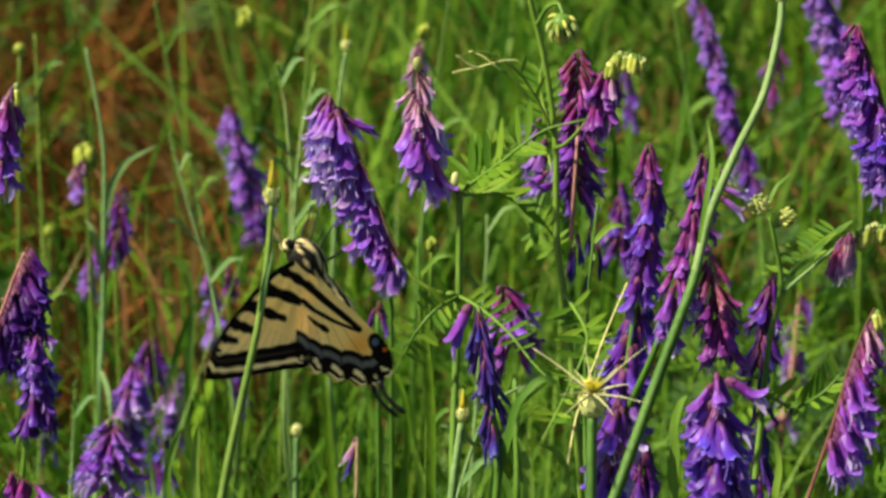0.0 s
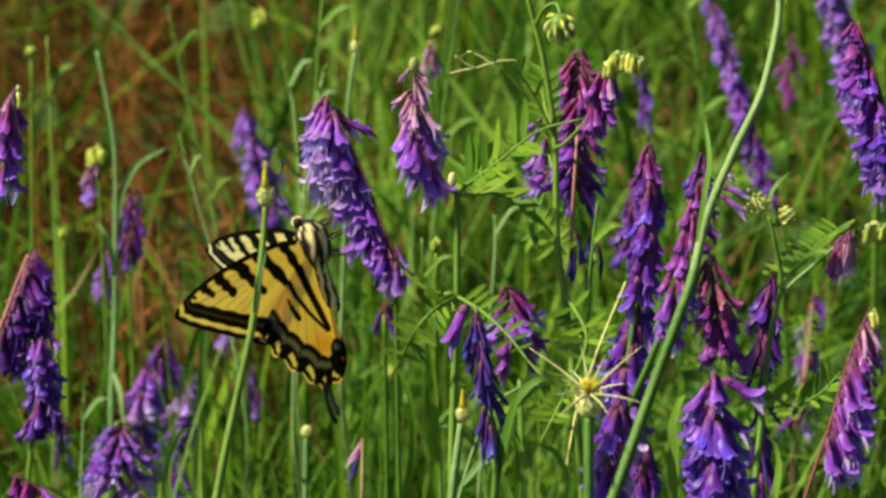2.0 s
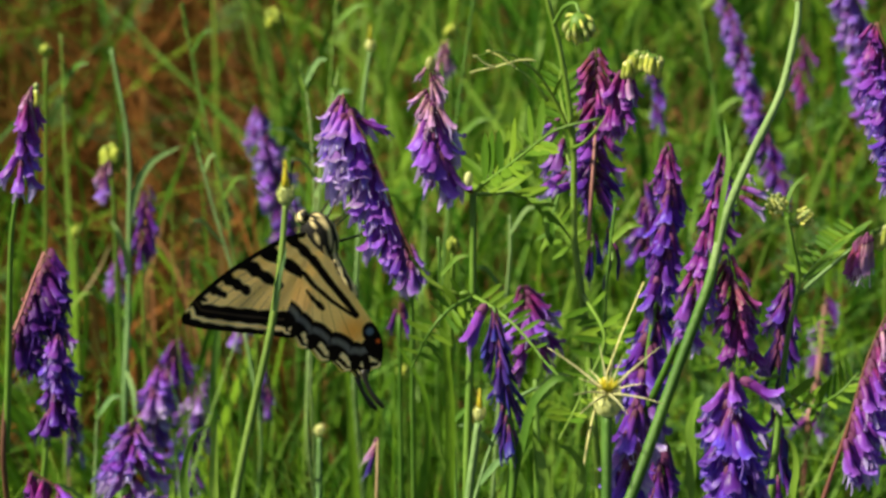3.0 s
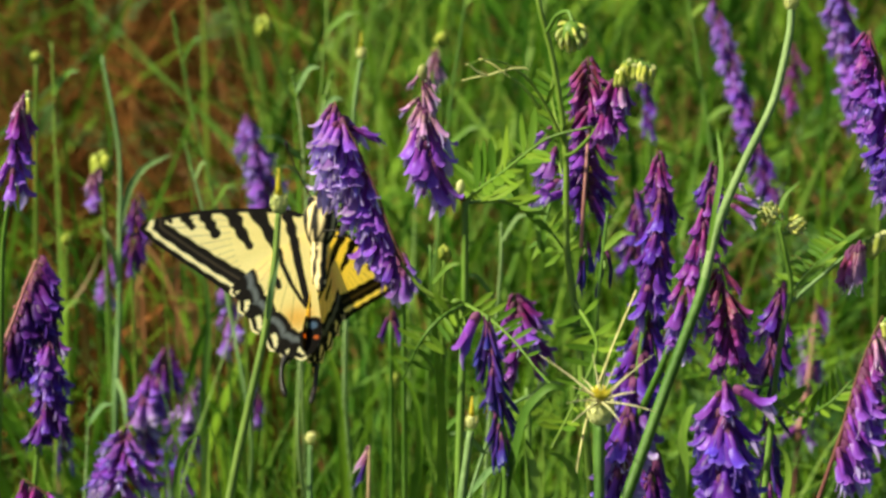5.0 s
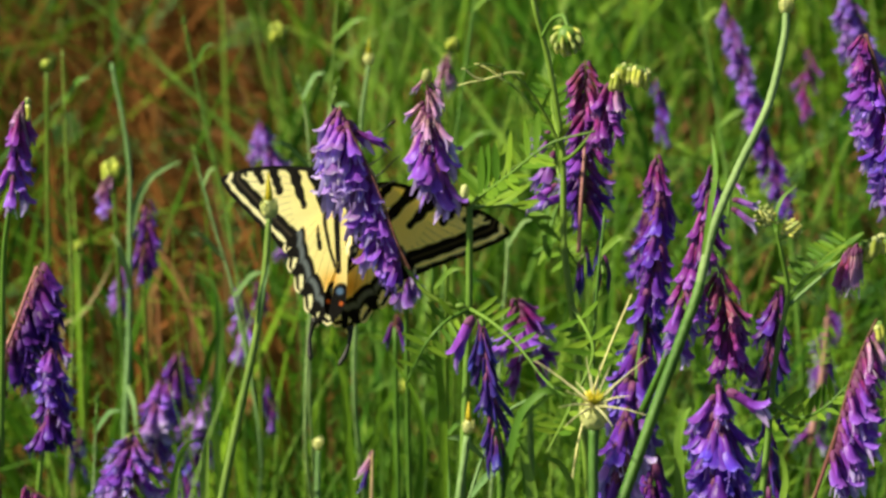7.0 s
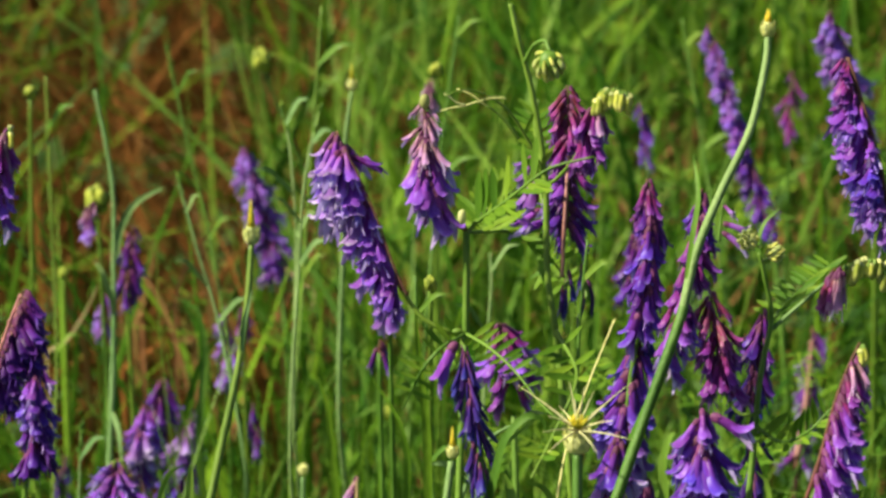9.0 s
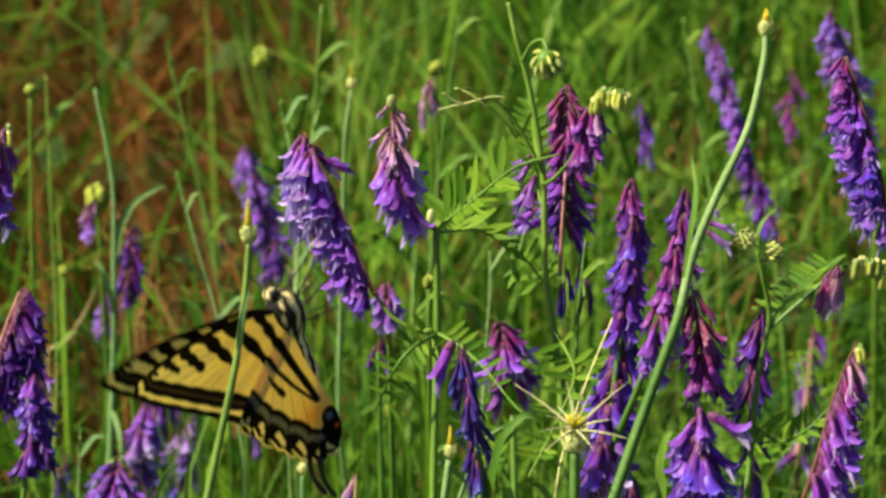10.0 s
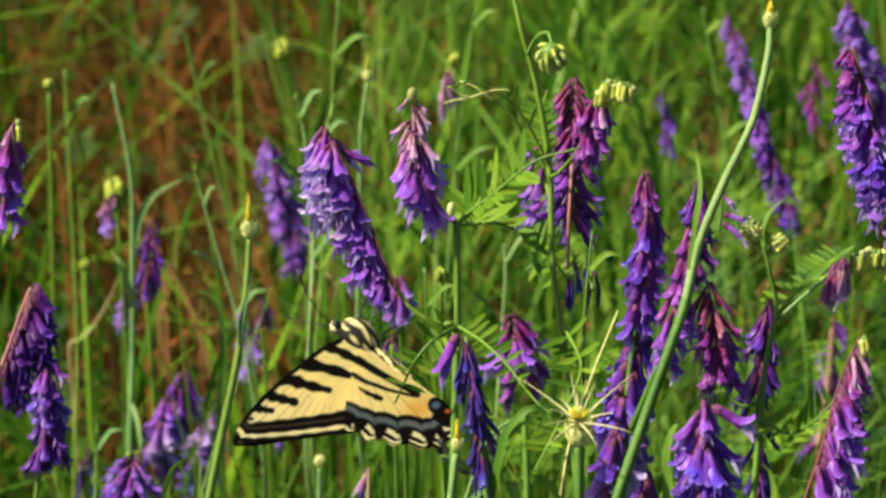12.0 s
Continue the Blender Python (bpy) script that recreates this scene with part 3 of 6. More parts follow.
stalk(red_vetch, [(0.0249, 0.0780, 0.4428), (0.0275, 0.0760, 0.4481), (0.0304, 0.0730, 0.4503), (0.0316, 0.0700, 0.4485)], 0.0006, 0.0005, STEM, "flower_stalk")
bud_cluster(red_vetch, (0.0314, 0.0700, 0.4453), 0.0054, 29, "nodding head of hairy green buds", (0.2, -0.2, -1), STEM)

stalk(red_vetch, [(0.0149, 0.0765, 0.4311), (0.0129, 0.0765, 0.4324), (0.0092, 0.0765, 0.4313), (0.0056, 0.0765, 0.4307), (0.0024, 0.0765, 0.4298)], 0.00032, 0.00018, PALE_GREEN, "tendril", 12, 5)
stalk(red_vetch, [(0.0135, 0.0765, 0.4322), (0.0108, 0.0765, 0.4343), (0.0079, 0.0765, 0.4358), (0.0069, 0.0765, 0.4359)], 0.00032, 0.00018, PALE_GREEN, "tendril", 12, 5)
stalk(red_vetch, [(0.0129, 0.0765, 0.4324), (0.0159, 0.0765, 0.4333), (0.0192, 0.0765, 0.4334), (0.0202, 0.0765, 0.4329)], 0.00032, 0.00018, PALE_GREEN, "tendril", 12, 5)
stalk(red_vetch, [(0.0092, 0.0765, 0.4313), (0.0065, 0.0765, 0.4324), (0.0044, 0.0765, 0.4344), (0.0034, 0.0765, 0.4344)], 0.00032, 0.00018, PALE_GREEN, "tendril", 12, 5)
stalk(red_vetch, [(0.0149, 0.0765, 0.4311), (0.0184, 0.0765, 0.4285), (0.0215, 0.0765, 0.4246), (0.0233, 0.0765, 0.4217)], 0.00032, 0.0005, STEM, "tendril", 12, 5)

# ---- deep violet pair behind the thistle stem ----
pair_vetch = vetch((0.075, 0.1), "hairy vetch with two deep violet spikes side by side")
stalk(pair_vetch, [pair_vetch.location, (0.0445, 0.0197, 0.3164), (0.0468, 0.0329, 0.3466), (0.0519, 0.0455, 0.3850)], 0.0013, 0.0007, DARK_STEM)
raceme(pair_vetch, [(0.0534, 0.0521, 0.4189), (0.0542, 0.0484, 0.4097), (0.0539, 0.0440, 0.3988), (0.0524, 0.0390, 0.3864)], 34, ["magenta", "deep", "royal", "deep", "royal"], FRONT + LEFT * 0.2, 105, 1.15, 0.95, 0.0, 0, None, 31, "deep violet drooping spike")
raceme(pair_vetch, [(0.0520, 0.0473, 0.3830), (0.0505, 0.0428, 0.3719), (0.0484, 0.0384, 0.3608), (0.0469, 0.0345, 0.3511)], 34, ["blue", "royal", "royal", "lilac"], FRONT + LEFT * 0.3, 110, 1.0, 1.15, 0.0, 0, None, 32, "blue-violet spike")
raceme(pair_vetch, [(0.0460, 0.0192, 0.3613), (0.0449, 0.0159, 0.3532), (0.0431, 0.0115, 0.3423)], 20, ["royal", "bright", "royal"], FRONT + LEFT * 0.2, 100, 1.05, 1.2, 0.0, 0, None, 33, "lilac-violet spike")
raceme(pair_vetch, [(0.0537, 0.0412, 0.3439), (0.0529, 0.0376, 0.3348), (0.0507, 0.0325, 0.3222)], 16, ["deep", "deep", "blue"], FRONT, 110, 1.1, 1.0, 0.0, 0, None, 34)
stalk(pair_vetch, [(0.0468, 0.0329, 0.3466), (0.0542, 0.0307, 0.3658), (0.0598, 0.0326, 0.3827)], 0.0011, 0.0008, STEM, "side_stem")
raceme(pair_vetch, [(0.0676, 0.0469, 0.4179), (0.0664, 0.0431, 0.4086), (0.0630, 0.0376, 0.3950), (0.0583, 0.0310, 0.3786)], 32, ["deep", "magenta", "magenta", "magenta", "violet"], FRONT + RIGHT * 0.3, 80, 1.0, 0.92, 0.0, 0, None, 35, "magenta-violet drooping spike")
raceme(pair_vetch, [(0.0761, 0.0922, 0.3980), (0.0754, 0.0899, 0.3922), (0.0748, 0.0878, 0.3872)], 2, ["bright"], RIGHT + FRONT * 0.4, 40, 0.05, 0.8, 0.0, 0, STEM, 36)
raceme(pair_vetch, [(0.0704, 0.0496, 0.3885), (0.0712, 0.0470, 0.3822), (0.0723, 0.0441, 0.3752), (0.0738, 0.0412, 0.3682)], 22, ["rust", "rust", "magenta", "magenta"], FRONT + LEFT * 0.3, 95, 0.85, 0.95, 0.0, 0, None, 37, "fading magenta spike")
stalk(pair_vetch, [(0.0738, 0.0412, 0.3682), (0.0749, 0.0389, 0.3622), (0.0786, 0.0373, 0.3580), (0.0838, 0.0375, 0.3587)], 0.0004, 0.0006, DARK_STEM, "flower_stalk")
raceme(pair_vetch, [(0.0614, 0.3429, 0.2976), (0.0624, 0.3390, 0.2881), (0.0614, 0.3339, 0.2753)], 14, ["deep"], FRONT, 120, 1.1, 1.0, 0.0, 0, None, 38)

# ---- vetch with green buds and the curled spike ----
bud_vetch = vetch((0.105, 0.11), "hairy vetch with pale green buds and a blue-violet spike")
stalk(bud_vetch, [bud_vetch.location, (0.0823, 0.0291, 0.3138), (0.0849, 0.0415, 0.3446), (0.0872, 0.0494, 0.3642), (0.0902, 0.0551, 0.3781), (0.0883, 0.0557, 0.3893), (0.0867, 0.0566, 0.3962)], 0.0011, 0.0005)
raceme(bud_vetch, [(0.0893, 0.0686, 0.3755), (0.0881, 0.0653, 0.3673), (0.0863, 0.0618, 0.3588), (0.0853, 0.0590, 0.3517)], 24, ["deep", "deep", "blue", "blue"], FRONT + LEFT * 0.4, 75, 1.05, 0.95, 0.0, 0, None, 41, "blue-violet spike")
bud_cluster(bud_vetch, (0.0838, 0.0500, 0.4020), 0.0038, 42, "pale green bud cluster", (-0.6, -0.3, 0.7))
bud_cluster(bud_vetch, (0.0902, 0.0500, 0.3986), 0.0033, 43, "small green bud cluster", (0.8, -0.3, 0.4))
bm = bmesh.new()
ribbon(bm, [q - bud_vetch.location for q in smooth_path([(0.0869, 0.0562, 0.3950), (0.0866, 0.0572, 0.3995), (0.0885, 0.0592, 0.4040), (0.0922, 0.0608, 0.4070)], 10)], [0.0009, 0.0013, 0.0015, 0.0015, 0.0014, 0.0013, 0.0012, 0.001, 0.0008, 0.0006, 0.0003], (-0.7, -0.8, 0.3), 0.3)
part("young_leaf", bm, PALE_GRASS, bud_vetch, "narrow pale young leaf at the tip")
stalk(bud_vetch, [(0.0873, 0.0520, 0.3955), (0.0890, 0.0510, 0.3963), (0.0898, 0.0500, 0.3981)], 0.0006, 0.0005, STEM, "flower_stalk")
raceme(bud_vetch, [(0.1213, 0.0550, 0.3904), (0.1182, 0.0550, 0.3940), (0.1132, 0.0550, 0.3943), (0.1081, 0.0550, 0.3915), (0.1049, 0.0550, 0.3886)], 26, ["bud", "bud", "bud", "pale", "rust"], FRONT + RIGHT * 0.2, 85, 1.1, 0.9, 0.0, 18, STEM, 44, "arched spike with cream buds and faded florets", 1.1)
stalk(bud_vetch, [(0.1049, 0.0550, 0.3886), (0.0996, 0.0550, 0.3836), (0.0945, 0.0550, 0.3788), (0.0905, 0.0550, 0.3748)], 0.00045, 0.0006, GREY_STEM, "flower_stalk")
pinnate_leaf(bud_vetch, [(0.0910, 0.0631, 0.3740), (0.0971, 0.0818, 0.3721), (0.1051, 0.1008, 0.3712), (0.1134, 0.1193, 0.3689)], 9, 0.85, (-0.4, -0.6, 0.7), 45)
pinnate_leaf(bud_vetch, [(0.0854, 0.0443, 0.3516), (0.0920, 0.0345, 0.3511), (0.0986, 0.0274, 0.3576), (0.1045, 0.0296, 0.3631)], 8, 0.8, (0, -0.6, 0.7), 46)
raceme(bud_vetch, [(0.0870, 0.0690, 0.3405), (0.0870, 0.0643, 0.3290), (0.0862, 0.0591, 0.3161)], 16, ["blue", "blue", "deep"], FRONT, 120, 1.15, 0.95, 0.0, 0, None, 48)

# ---- broad violet spike in front ----
broad_vetch = vetch((0.07, 0.0), "hairy vetch with one broad fresh violet spike")
stalk(broad_vetch, [broad_vetch.location, (0.0671, -0.0428, 0.2800), (0.0680, -0.0215, 0.3328)], 0.0015, 0.001)
raceme(broad_vetch, [(0.0684, -0.0074, 0.3796), (0.0686, -0.0117, 0.3690), (0.0688, -0.0159, 0.3585), (0.0683, -0.0209, 0.3342)], 50, ["violet", "royal", "royal", "royal", "violet"], FRONT + RIGHT * 0.1, 115, 0.85, 1.18, 0.0, 0, None, 51, "broad violet spike with lilac lips")
put("floret", FLORETS["violet"][0], broad_vetch, Matrix.Translation(Vector((0.0706, -0.0122, 0.3798)) - broad_vetch.location) @ along(Vector((1, -0.2, -0.45)), (0, 0, 1)) @ Matrix.Diagonal((0.95, 0.95, 0.95, 1)))

# ---- spike with its stalk leaning to the light ----
lean_vetch = vetch((0.115, 0.01), "leaning hairy vetch with florets along one side of a brown stalk")
stalk(lean_vetch, [lean_vetch.location, (0.0861, -0.0295, 0.3369), (0.0911, -0.0232, 0.3526), (0.0978, -0.0158, 0.3709), (0.1009, -0.0116, 0.3814)], 0.0007, 0.0004, RACHIS)
raceme(lean_vetch, [(0.1077, -0.0055, 0.3964), (0.1040, -0.0084, 0.3892), (0.1009, -0.0116, 0.3814), (0.0978, -0.0158, 0.3709), (0.0956, -0.0190, 0.3631)], 36, ["pale", "magenta", "violet", "violet", "violet"], RIGHT + FRONT * 0.6, 50, 0.75, 1.0, 0.0, 2, None, 61, "violet spike with a pale tip")

# ---- tall spikes in the back, against the grass ----
tall_vetch = vetch((0.16, 0.13), "tall hairy vetch with one long violet spike on a dark stalk")
stalk(tall_vetch, [tall_vetch.location, (0.1261, 0.0600, 0.3533), (0.1252, 0.0700, 0.3855), (0.1221, 0.0770, 0.4008)], 0.001, 0.0006, RACHIS)
stalk(tall_vetch, [(0.1225, 0.0750, 0.4015), (0.1211, 0.0790, 0.4098), (0.1186, 0.0840, 0.4193), (0.1154, 0.0890, 0.4297), (0.1125, 0.0930, 0.4383)], 0.00055, 0.0004, RACHIS, "spike_axis")
raceme(tall_vetch, [(0.1121, 0.0950, 0.4377), (0.1150, 0.0910, 0.4290), (0.1182, 0.0860, 0.4186), (0.1207, 0.0810, 0.4090), (0.1221, 0.0770, 0.4008)], 44, ["magenta", "violet", "violet", "royal", "lilac"], LEFT + FRONT * 0.5, 62, 0.62, 1.0, 0.0, 0, None, 71, "long violet spike with lilac lips")
pale_vetch = vetch((0.165, 0.46), "hairy vetch with one long lilac spike in the grass behind")
stalk(pale_vetch, [pale_vetch.location, (0.1571, 0.4250, 0.2576), (0.1518, 0.4280, 0.2969)], 0.0015, 0.0009)
raceme(pale_vetch, [(0.1387, 0.4300, 0.3446), (0.1419, 0.4300, 0.3304), (0.1465, 0.4300, 0.3139), (0.1520, 0.4300, 0.2962)], 42, ["lilac", "lilac", "violet", "violet"], FRONT + LEFT * 0.4, 85, 0.8, 1.1, 0.0, 0, None, 72, "long lilac spike")
slim_vetch = vetch((0.15, 0.5), "slender hairy vetch with one long lilac and indigo spike")
stalk(slim_vetch, [slim_vetch.location, (0.1280, 0.4378, 0.1721), (0.1211, 0.4592, 0.2493)], 0.0013, 0.0009)
raceme(slim_vetch, [(0.0966, 0.4795, 0.3235), (0.1031, 0.4706, 0.3015), (0.1113, 0.4609, 0.2775), (0.1199, 0.4508, 0.2525)], 95, ["lilac", "lilac", "violet", "deep", "deep"], FRONT + LEFT * 0.3, 85, 0.95, 0.72, 0.0, 0, None, 73, "long slender lilac and indigo spike")
back_vetch = vetch((0.175, 0.45), "faded vetch with a red-brown stalk and sparse lilac florets")
stalk(back_vetch, [back_vetch.location, (0.1260, 0.3809, 0.1514), (0.1266, 0.3891, 0.1837)], 0.0012, 0.0011, RACHIS)
stalk(back_vetch, [(0.1258, 0.3809, 0.1875), (0.1285, 0.3860, 0.2001), (0.1306, 0.3922, 0.2156), (0.1317, 0.3970, 0.2273)], 0.0015, 0.0008, ROSE, "spike_axis")
raceme(back_vetch, [(0.1325, 0.4031, 0.2304), (0.1315, 0.3964, 0.2138), (0.1290, 0.3901, 0.1983), (0.1262, 0.3850, 0.1856)], 26, ["violet", "lilac", "violet"], BACK + RIGHT * 0.3, 100, 0.7, 0.8, 0.0, 0, None, 74)
for spot, low, n, kind, s, seed in (((0.0722, 0.5244, 0.2775), (0.0752, 0.5172, 0.2560), 12, "royal", 0.55, 75), ((0.1374, 0.5756, 0.2730), (0.1358, 0.5669, 0.2514), 9, "magenta", 0.8, 76), ((-0.0159, 0.1675, 0.3440), (-0.0156, 0.1652, 0.3383), 6, "lilac", 0.85, 77), ((-0.0201, 0.2026, 0.3108), (-0.0204, 0.2010, 0.3069), 3, "deep", 0.7, 78)):
    v = vetch((low[0], low[1] + 0.01), "small vetch spike half hidden in the grass")
    stalk(v, [v.location, Vector(low).lerp(v.location, 0.4), low], 0.001, 0.0007)
    raceme(v, [spot, Vector(spot).lerp(Vector(low), 0.5), low], n, [kind], FRONT, 110, 1.0, s, 0.0, 0, None, seed)

# ---- vetch on the shaded side, by the dry litter ----
far_vetch = vetch((-0.085, 0.52), "hairy vetch with one lilac-violet spike by dry litter")
stalk(far_vetch, [far_vetch.location, (-0.0690, 0.4913, 0.1604), (-0.0719, 0.5087, 0.2157)], 0.0013, 0.0009)
raceme(far_vetch, [(-0.0857, 0.5222, 0.2610), (-0.0825, 0.5177, 0.2497), (-0.0776, 0.5117, 0.2351), (-0.0722, 0.5048, 0.2180)], 56, ["lilac", "lilac", "violet", "deep"], FRONT + LEFT * 0.3, 105, 0.85, 0.95, 0.0, 0, None, 81, "lilac-violet drooping spike")
stalk(far_vetch, [(-0.0717, 0.5046, 0.2173), (-0.0636, 0.4937, 0.2144), (-0.0570, 0.4834, 0.2130), (-0.0588, 0.4809, 0.2068), (-0.0615, 0.4819, 0.2093)], 0.0004, 0.0002, TAN, "tendril")
dark_vetch = vetch((-0.125, 0.16), "hairy vetch with a dark violet spike above a lilac one")
stalk(dark_vetch, [dark_vetch.location, (-0.1331, 0.1104, 0.2965), (-0.1299, 0.1220, 0.3340)], 0.001, 0.0008, RACHIS)
raceme(dark_vetch, [(-0.1196, 0.1300, 0.3580), (-0.1224, 0.1280, 0.3518), (-0.1258, 0.1250, 0.3433), (-0.1299, 0.1220, 0.3340)], 30, ["deep", "night", "night", "night", "night"], RIGHT + FRONT * 0.35, 55, 0.72, 1.22, 0.0, 0, None, 82, "dark violet spike")
stalk(dark_vetch, [(-0.1307, 0.1180, 0.3330), (-0.1266, 0.1205, 0.3425), (-0.1234, 0.1238, 0.3508), (-0.1204, 0.1268, 0.3578)], 0.0006, 0.0004, ROSE, "spike_axis")
rnd = random.Random(7)
for i in range(16):
    a = Vector((-0.1307, 0.1180, 0.3330)).lerp(Vector((-0.1204, 0.1268, 0.3578)), (i + 0.5) / 16)
    stalk(dark_vetch, [a, a + Vector((rnd.uniform(-0.001, 0.0022), -0.0009, rnd.uniform(-0.0004, 0.0012))), a + Vector((rnd.uniform(-0.0012, 0.003), -0.0008, -0.001))], 0.00022, 0.0003, ROSE, "flower_stalk", 5, 4)
raceme(dark_vetch, [(-0.1196, 0.1460, 0.3282), (-0.1197, 0.1440, 0.3212), (-0.1207, 0.1420, 0.3130), (-0.1222, 0.1385, 0.3015)], 30, ["violet", "royal", "deep", "night"], FRONT + RIGHT * 0.2, 100, 0.9, 0.92, 0.0, 0, None, 83, "lilac-violet spike")
raceme(dark_vetch, [(-0.1193, 0.1258, 0.4091), (-0.1220, 0.1249, 0.4069), (-0.1236, 0.1220, 0.3995), (-0.1241, 0.1175, 0.3885)], 20, ["pale", "magenta", "violet"], FRONT + RIGHT * 0.2, 90, 1.1, 0.9, 0.0, 3, None, 84, "young spike with cream buds")
stalk(dark_vetch, [(-0.1222, 0.1385, 0.3015), (-0.1240, 0.1370, 0.2920), (-0.1262, 0.1330, 0.2720)], 0.0006, 0.0009, STEM, "side_stem")
stalk(dark_vetch, [(-0.1241, 0.1175, 0.3885), (-0.1284, 0.1181, 0.3659), (-0.1303, 0.1155, 0.3355), (-0.1323, 0.1115, 0.3016)], 0.0006, 0.0011, STEM, "side_stem")
raceme(dark_vetch, [(-0.1238, 0.1012, 0.3002), (-0.1174, 0.0997, 0.2965), (-0.1109, 0.0979, 0.2919)], 9, ["magenta", "violet"], FRONT + LEFT * 0.2, 70, 0.5, 0.95, 0.0, 0, None, 85)
low_vetch = vetch((-0.095, 0.24), "low hairy vetch with a round lilac spike")
stalk(low_vetch, [low_vetch.location, (-0.1062, 0.1971, 0.2011), (-0.1061, 0.2026, 0.2268)], 0.0014, 0.001)
raceme(low_vetch, [(-0.1058, 0.2177, 0.2640), (-0.1065, 0.2135, 0.2536), (-0.1072, 0.2080, 0.2402), (-0.1065, 0.2026, 0.2268)], 46, ["lilac", "violet", "bright", "violet", "violet"], FRONT, 100, 0.5, 1.05, 0.0, 2, None, 86, "round lilac spike with pale lips")
twin_vetch = vetch((-0.1, 0.42), "hairy vetch with three small violet spikes together")
stalk(twin_vetch, [twin_vetch.location, (-0.1082, 0.3488, 0.1442), (-0.1074, 0.3539, 0.1807)], 0.0014, 0.001)
for a, b, n, kinds, seed in (((-0.0998, 0.4008, 0.2008), (-0.1070, 0.3860, 0.1642), 34, ["bright", "lilac", "royal", "deep"], 87), ((-0.1071, 0.3802, 0.2218), (-0.1111, 0.3729, 0.2037), 13, ["deep"], 88), ((-0.1116, 0.3599, 0.2196), (-0.1163, 0.3522, 0.2007), 18, ["violet", "bright", "deep"], 89)):
    raceme(twin_vetch, [a, Vector(a).lerp(Vector(b), 0.45), b], n, kinds, FRONT, 110, 0.9, 1.08, 0.0, 0, None, seed)
    stalk(twin_vetch, [b, Vector(b) + Vector((0.004, 0, -0.04)), (-0.1078, 0.3479, 0.1539)], 0.0006, 0.001, STEM, "flower_stalk")
for top, low, n, kind, s, seed in (((-0.1171, 0.3928, 0.2770), (-0.1196, 0.3839, 0.2551), 10, "deep", 0.85, 90), ((-0.1326, 0.4348, 0.2369), (-0.1341, 0.4296, 0.2240), 9, "lilac", 0.8, 91), ((-0.0876, 0.4316, 0.2289), (-0.0876, 0.4232, 0.2081), 12, "lilac", 0.85, 92), ((-0.0808, 0.4151, 0.2361), (-0.0803, 0.4130, 0.2308), 3, "magenta", 0.75, 93), ((-0.1472, 0.3943, 0.1848), (-0.1484, 0.3892, 0.1720), 8, "blue", 0.8, 94), ((-0.0795, 0.4427, 0.1843), (-0.0773, 0.4378, 0.1721), 6, "deep", 0.8, 95)):
    v = vetch((low[0], low[1] + 0.01), "small vetch spike half hidden in the grass")
    stalk(v, [v.location, Vector(low).lerp(v.location, 0.4), low], 0.001, 0.0007)
    raceme(v, [top, Vector(top).lerp(Vector(low), 0.5), low], n, [kind], FRONT, 110, 1.0, s, 0.0, 0, None, seed)

# ---- withered vetch ----
withered = vetch((0.015, 0.04), "withered vetch with hanging blue-black florets")
stalk(withered, [withered.location, (0.0096, -0.0108, 0.3112), (0.0138, -0.0059, 0.3474), (0.0121, 0.0011, 0.3695), (0.0089, 0.0078, 0.3908)], 0.0013, 0.0006)
raceme(withered, [(0.0089, 0.0079, 0.3911), (0.0097, 0.0048, 0.3835), (0.0115, 0.0014, 0.3725), (0.0132, -0.0032, 0.3588)], 44, ["blue"], FRONT, 160, 1.15, 0.8, 0.0, 0, STEM, 96, "blue-black hanging withered florets")
put("floret", FLORETS["violet"][1], withered, Matrix.Translation(Vector((0.0069, 0.0072, 0.3918)) - withered.location) @ along(Vector((-0.5, -0.1, -0.8)), (-1, 0, 0.3)) @ Matrix.Diagonal((1.05, 1.05, 1.05, 1)))
half_vetch = vetch((0.02, 0.2), "half faded vetch with magenta florets")
stalk(half_vetch, [half_vetch.location, (0.0220, 0.1297, 0.2746), (0.0214, 0.1417, 0.3114)], 0.0013, 0.0009)
raceme(half_vetch, [(0.0174, 0.1512, 0.3374), (0.0187, 0.1487, 0.3312), (0.0207, 0.1446, 0.3211)], 20, ["magenta", "violet", "magenta"], FRONT + RIGHT * 0.3, 110, 0.75, 1.0, 0.0, 0, None, 97)


# ---- star thistles ----
def bract_head(plant, at, radius, length, material=None):
    """The scaly egg under a thistle flower."""
    c = Vector(at) - plant.location
    bm = bmesh.new()
    ball(bm, c, radius, (1, 1, length), 8, 12, 0.06)
    head = part("flower_head", bm, material or PALE_GREEN, plant, "pale green scaly flower head")
    rnd = random.Random(int(radius * 1e6))
    for ring in range(4):
        for k in range(7):
            a, f = 2 * math.pi * (k + 0.5 * (ring % 2)) / 7, math.pi * (0.75 - 0.14 * ring)
            n = Vector((math.sin(f) * math.cos(a), math.sin(f) * math.sin(a), math.cos(f) * length))
            bm = bmesh.new()
            ribbon(bm, [c + n * radius * (0.98 + 0.05 * i) + Vector((0, 0, radius * 0.28 * i)) for i in range(3)], [radius * 0.55, radius * 0.45, radius * 0.05], n, 0.2)
            part("bract", bm, material or PALE_GREEN, head)
    return head


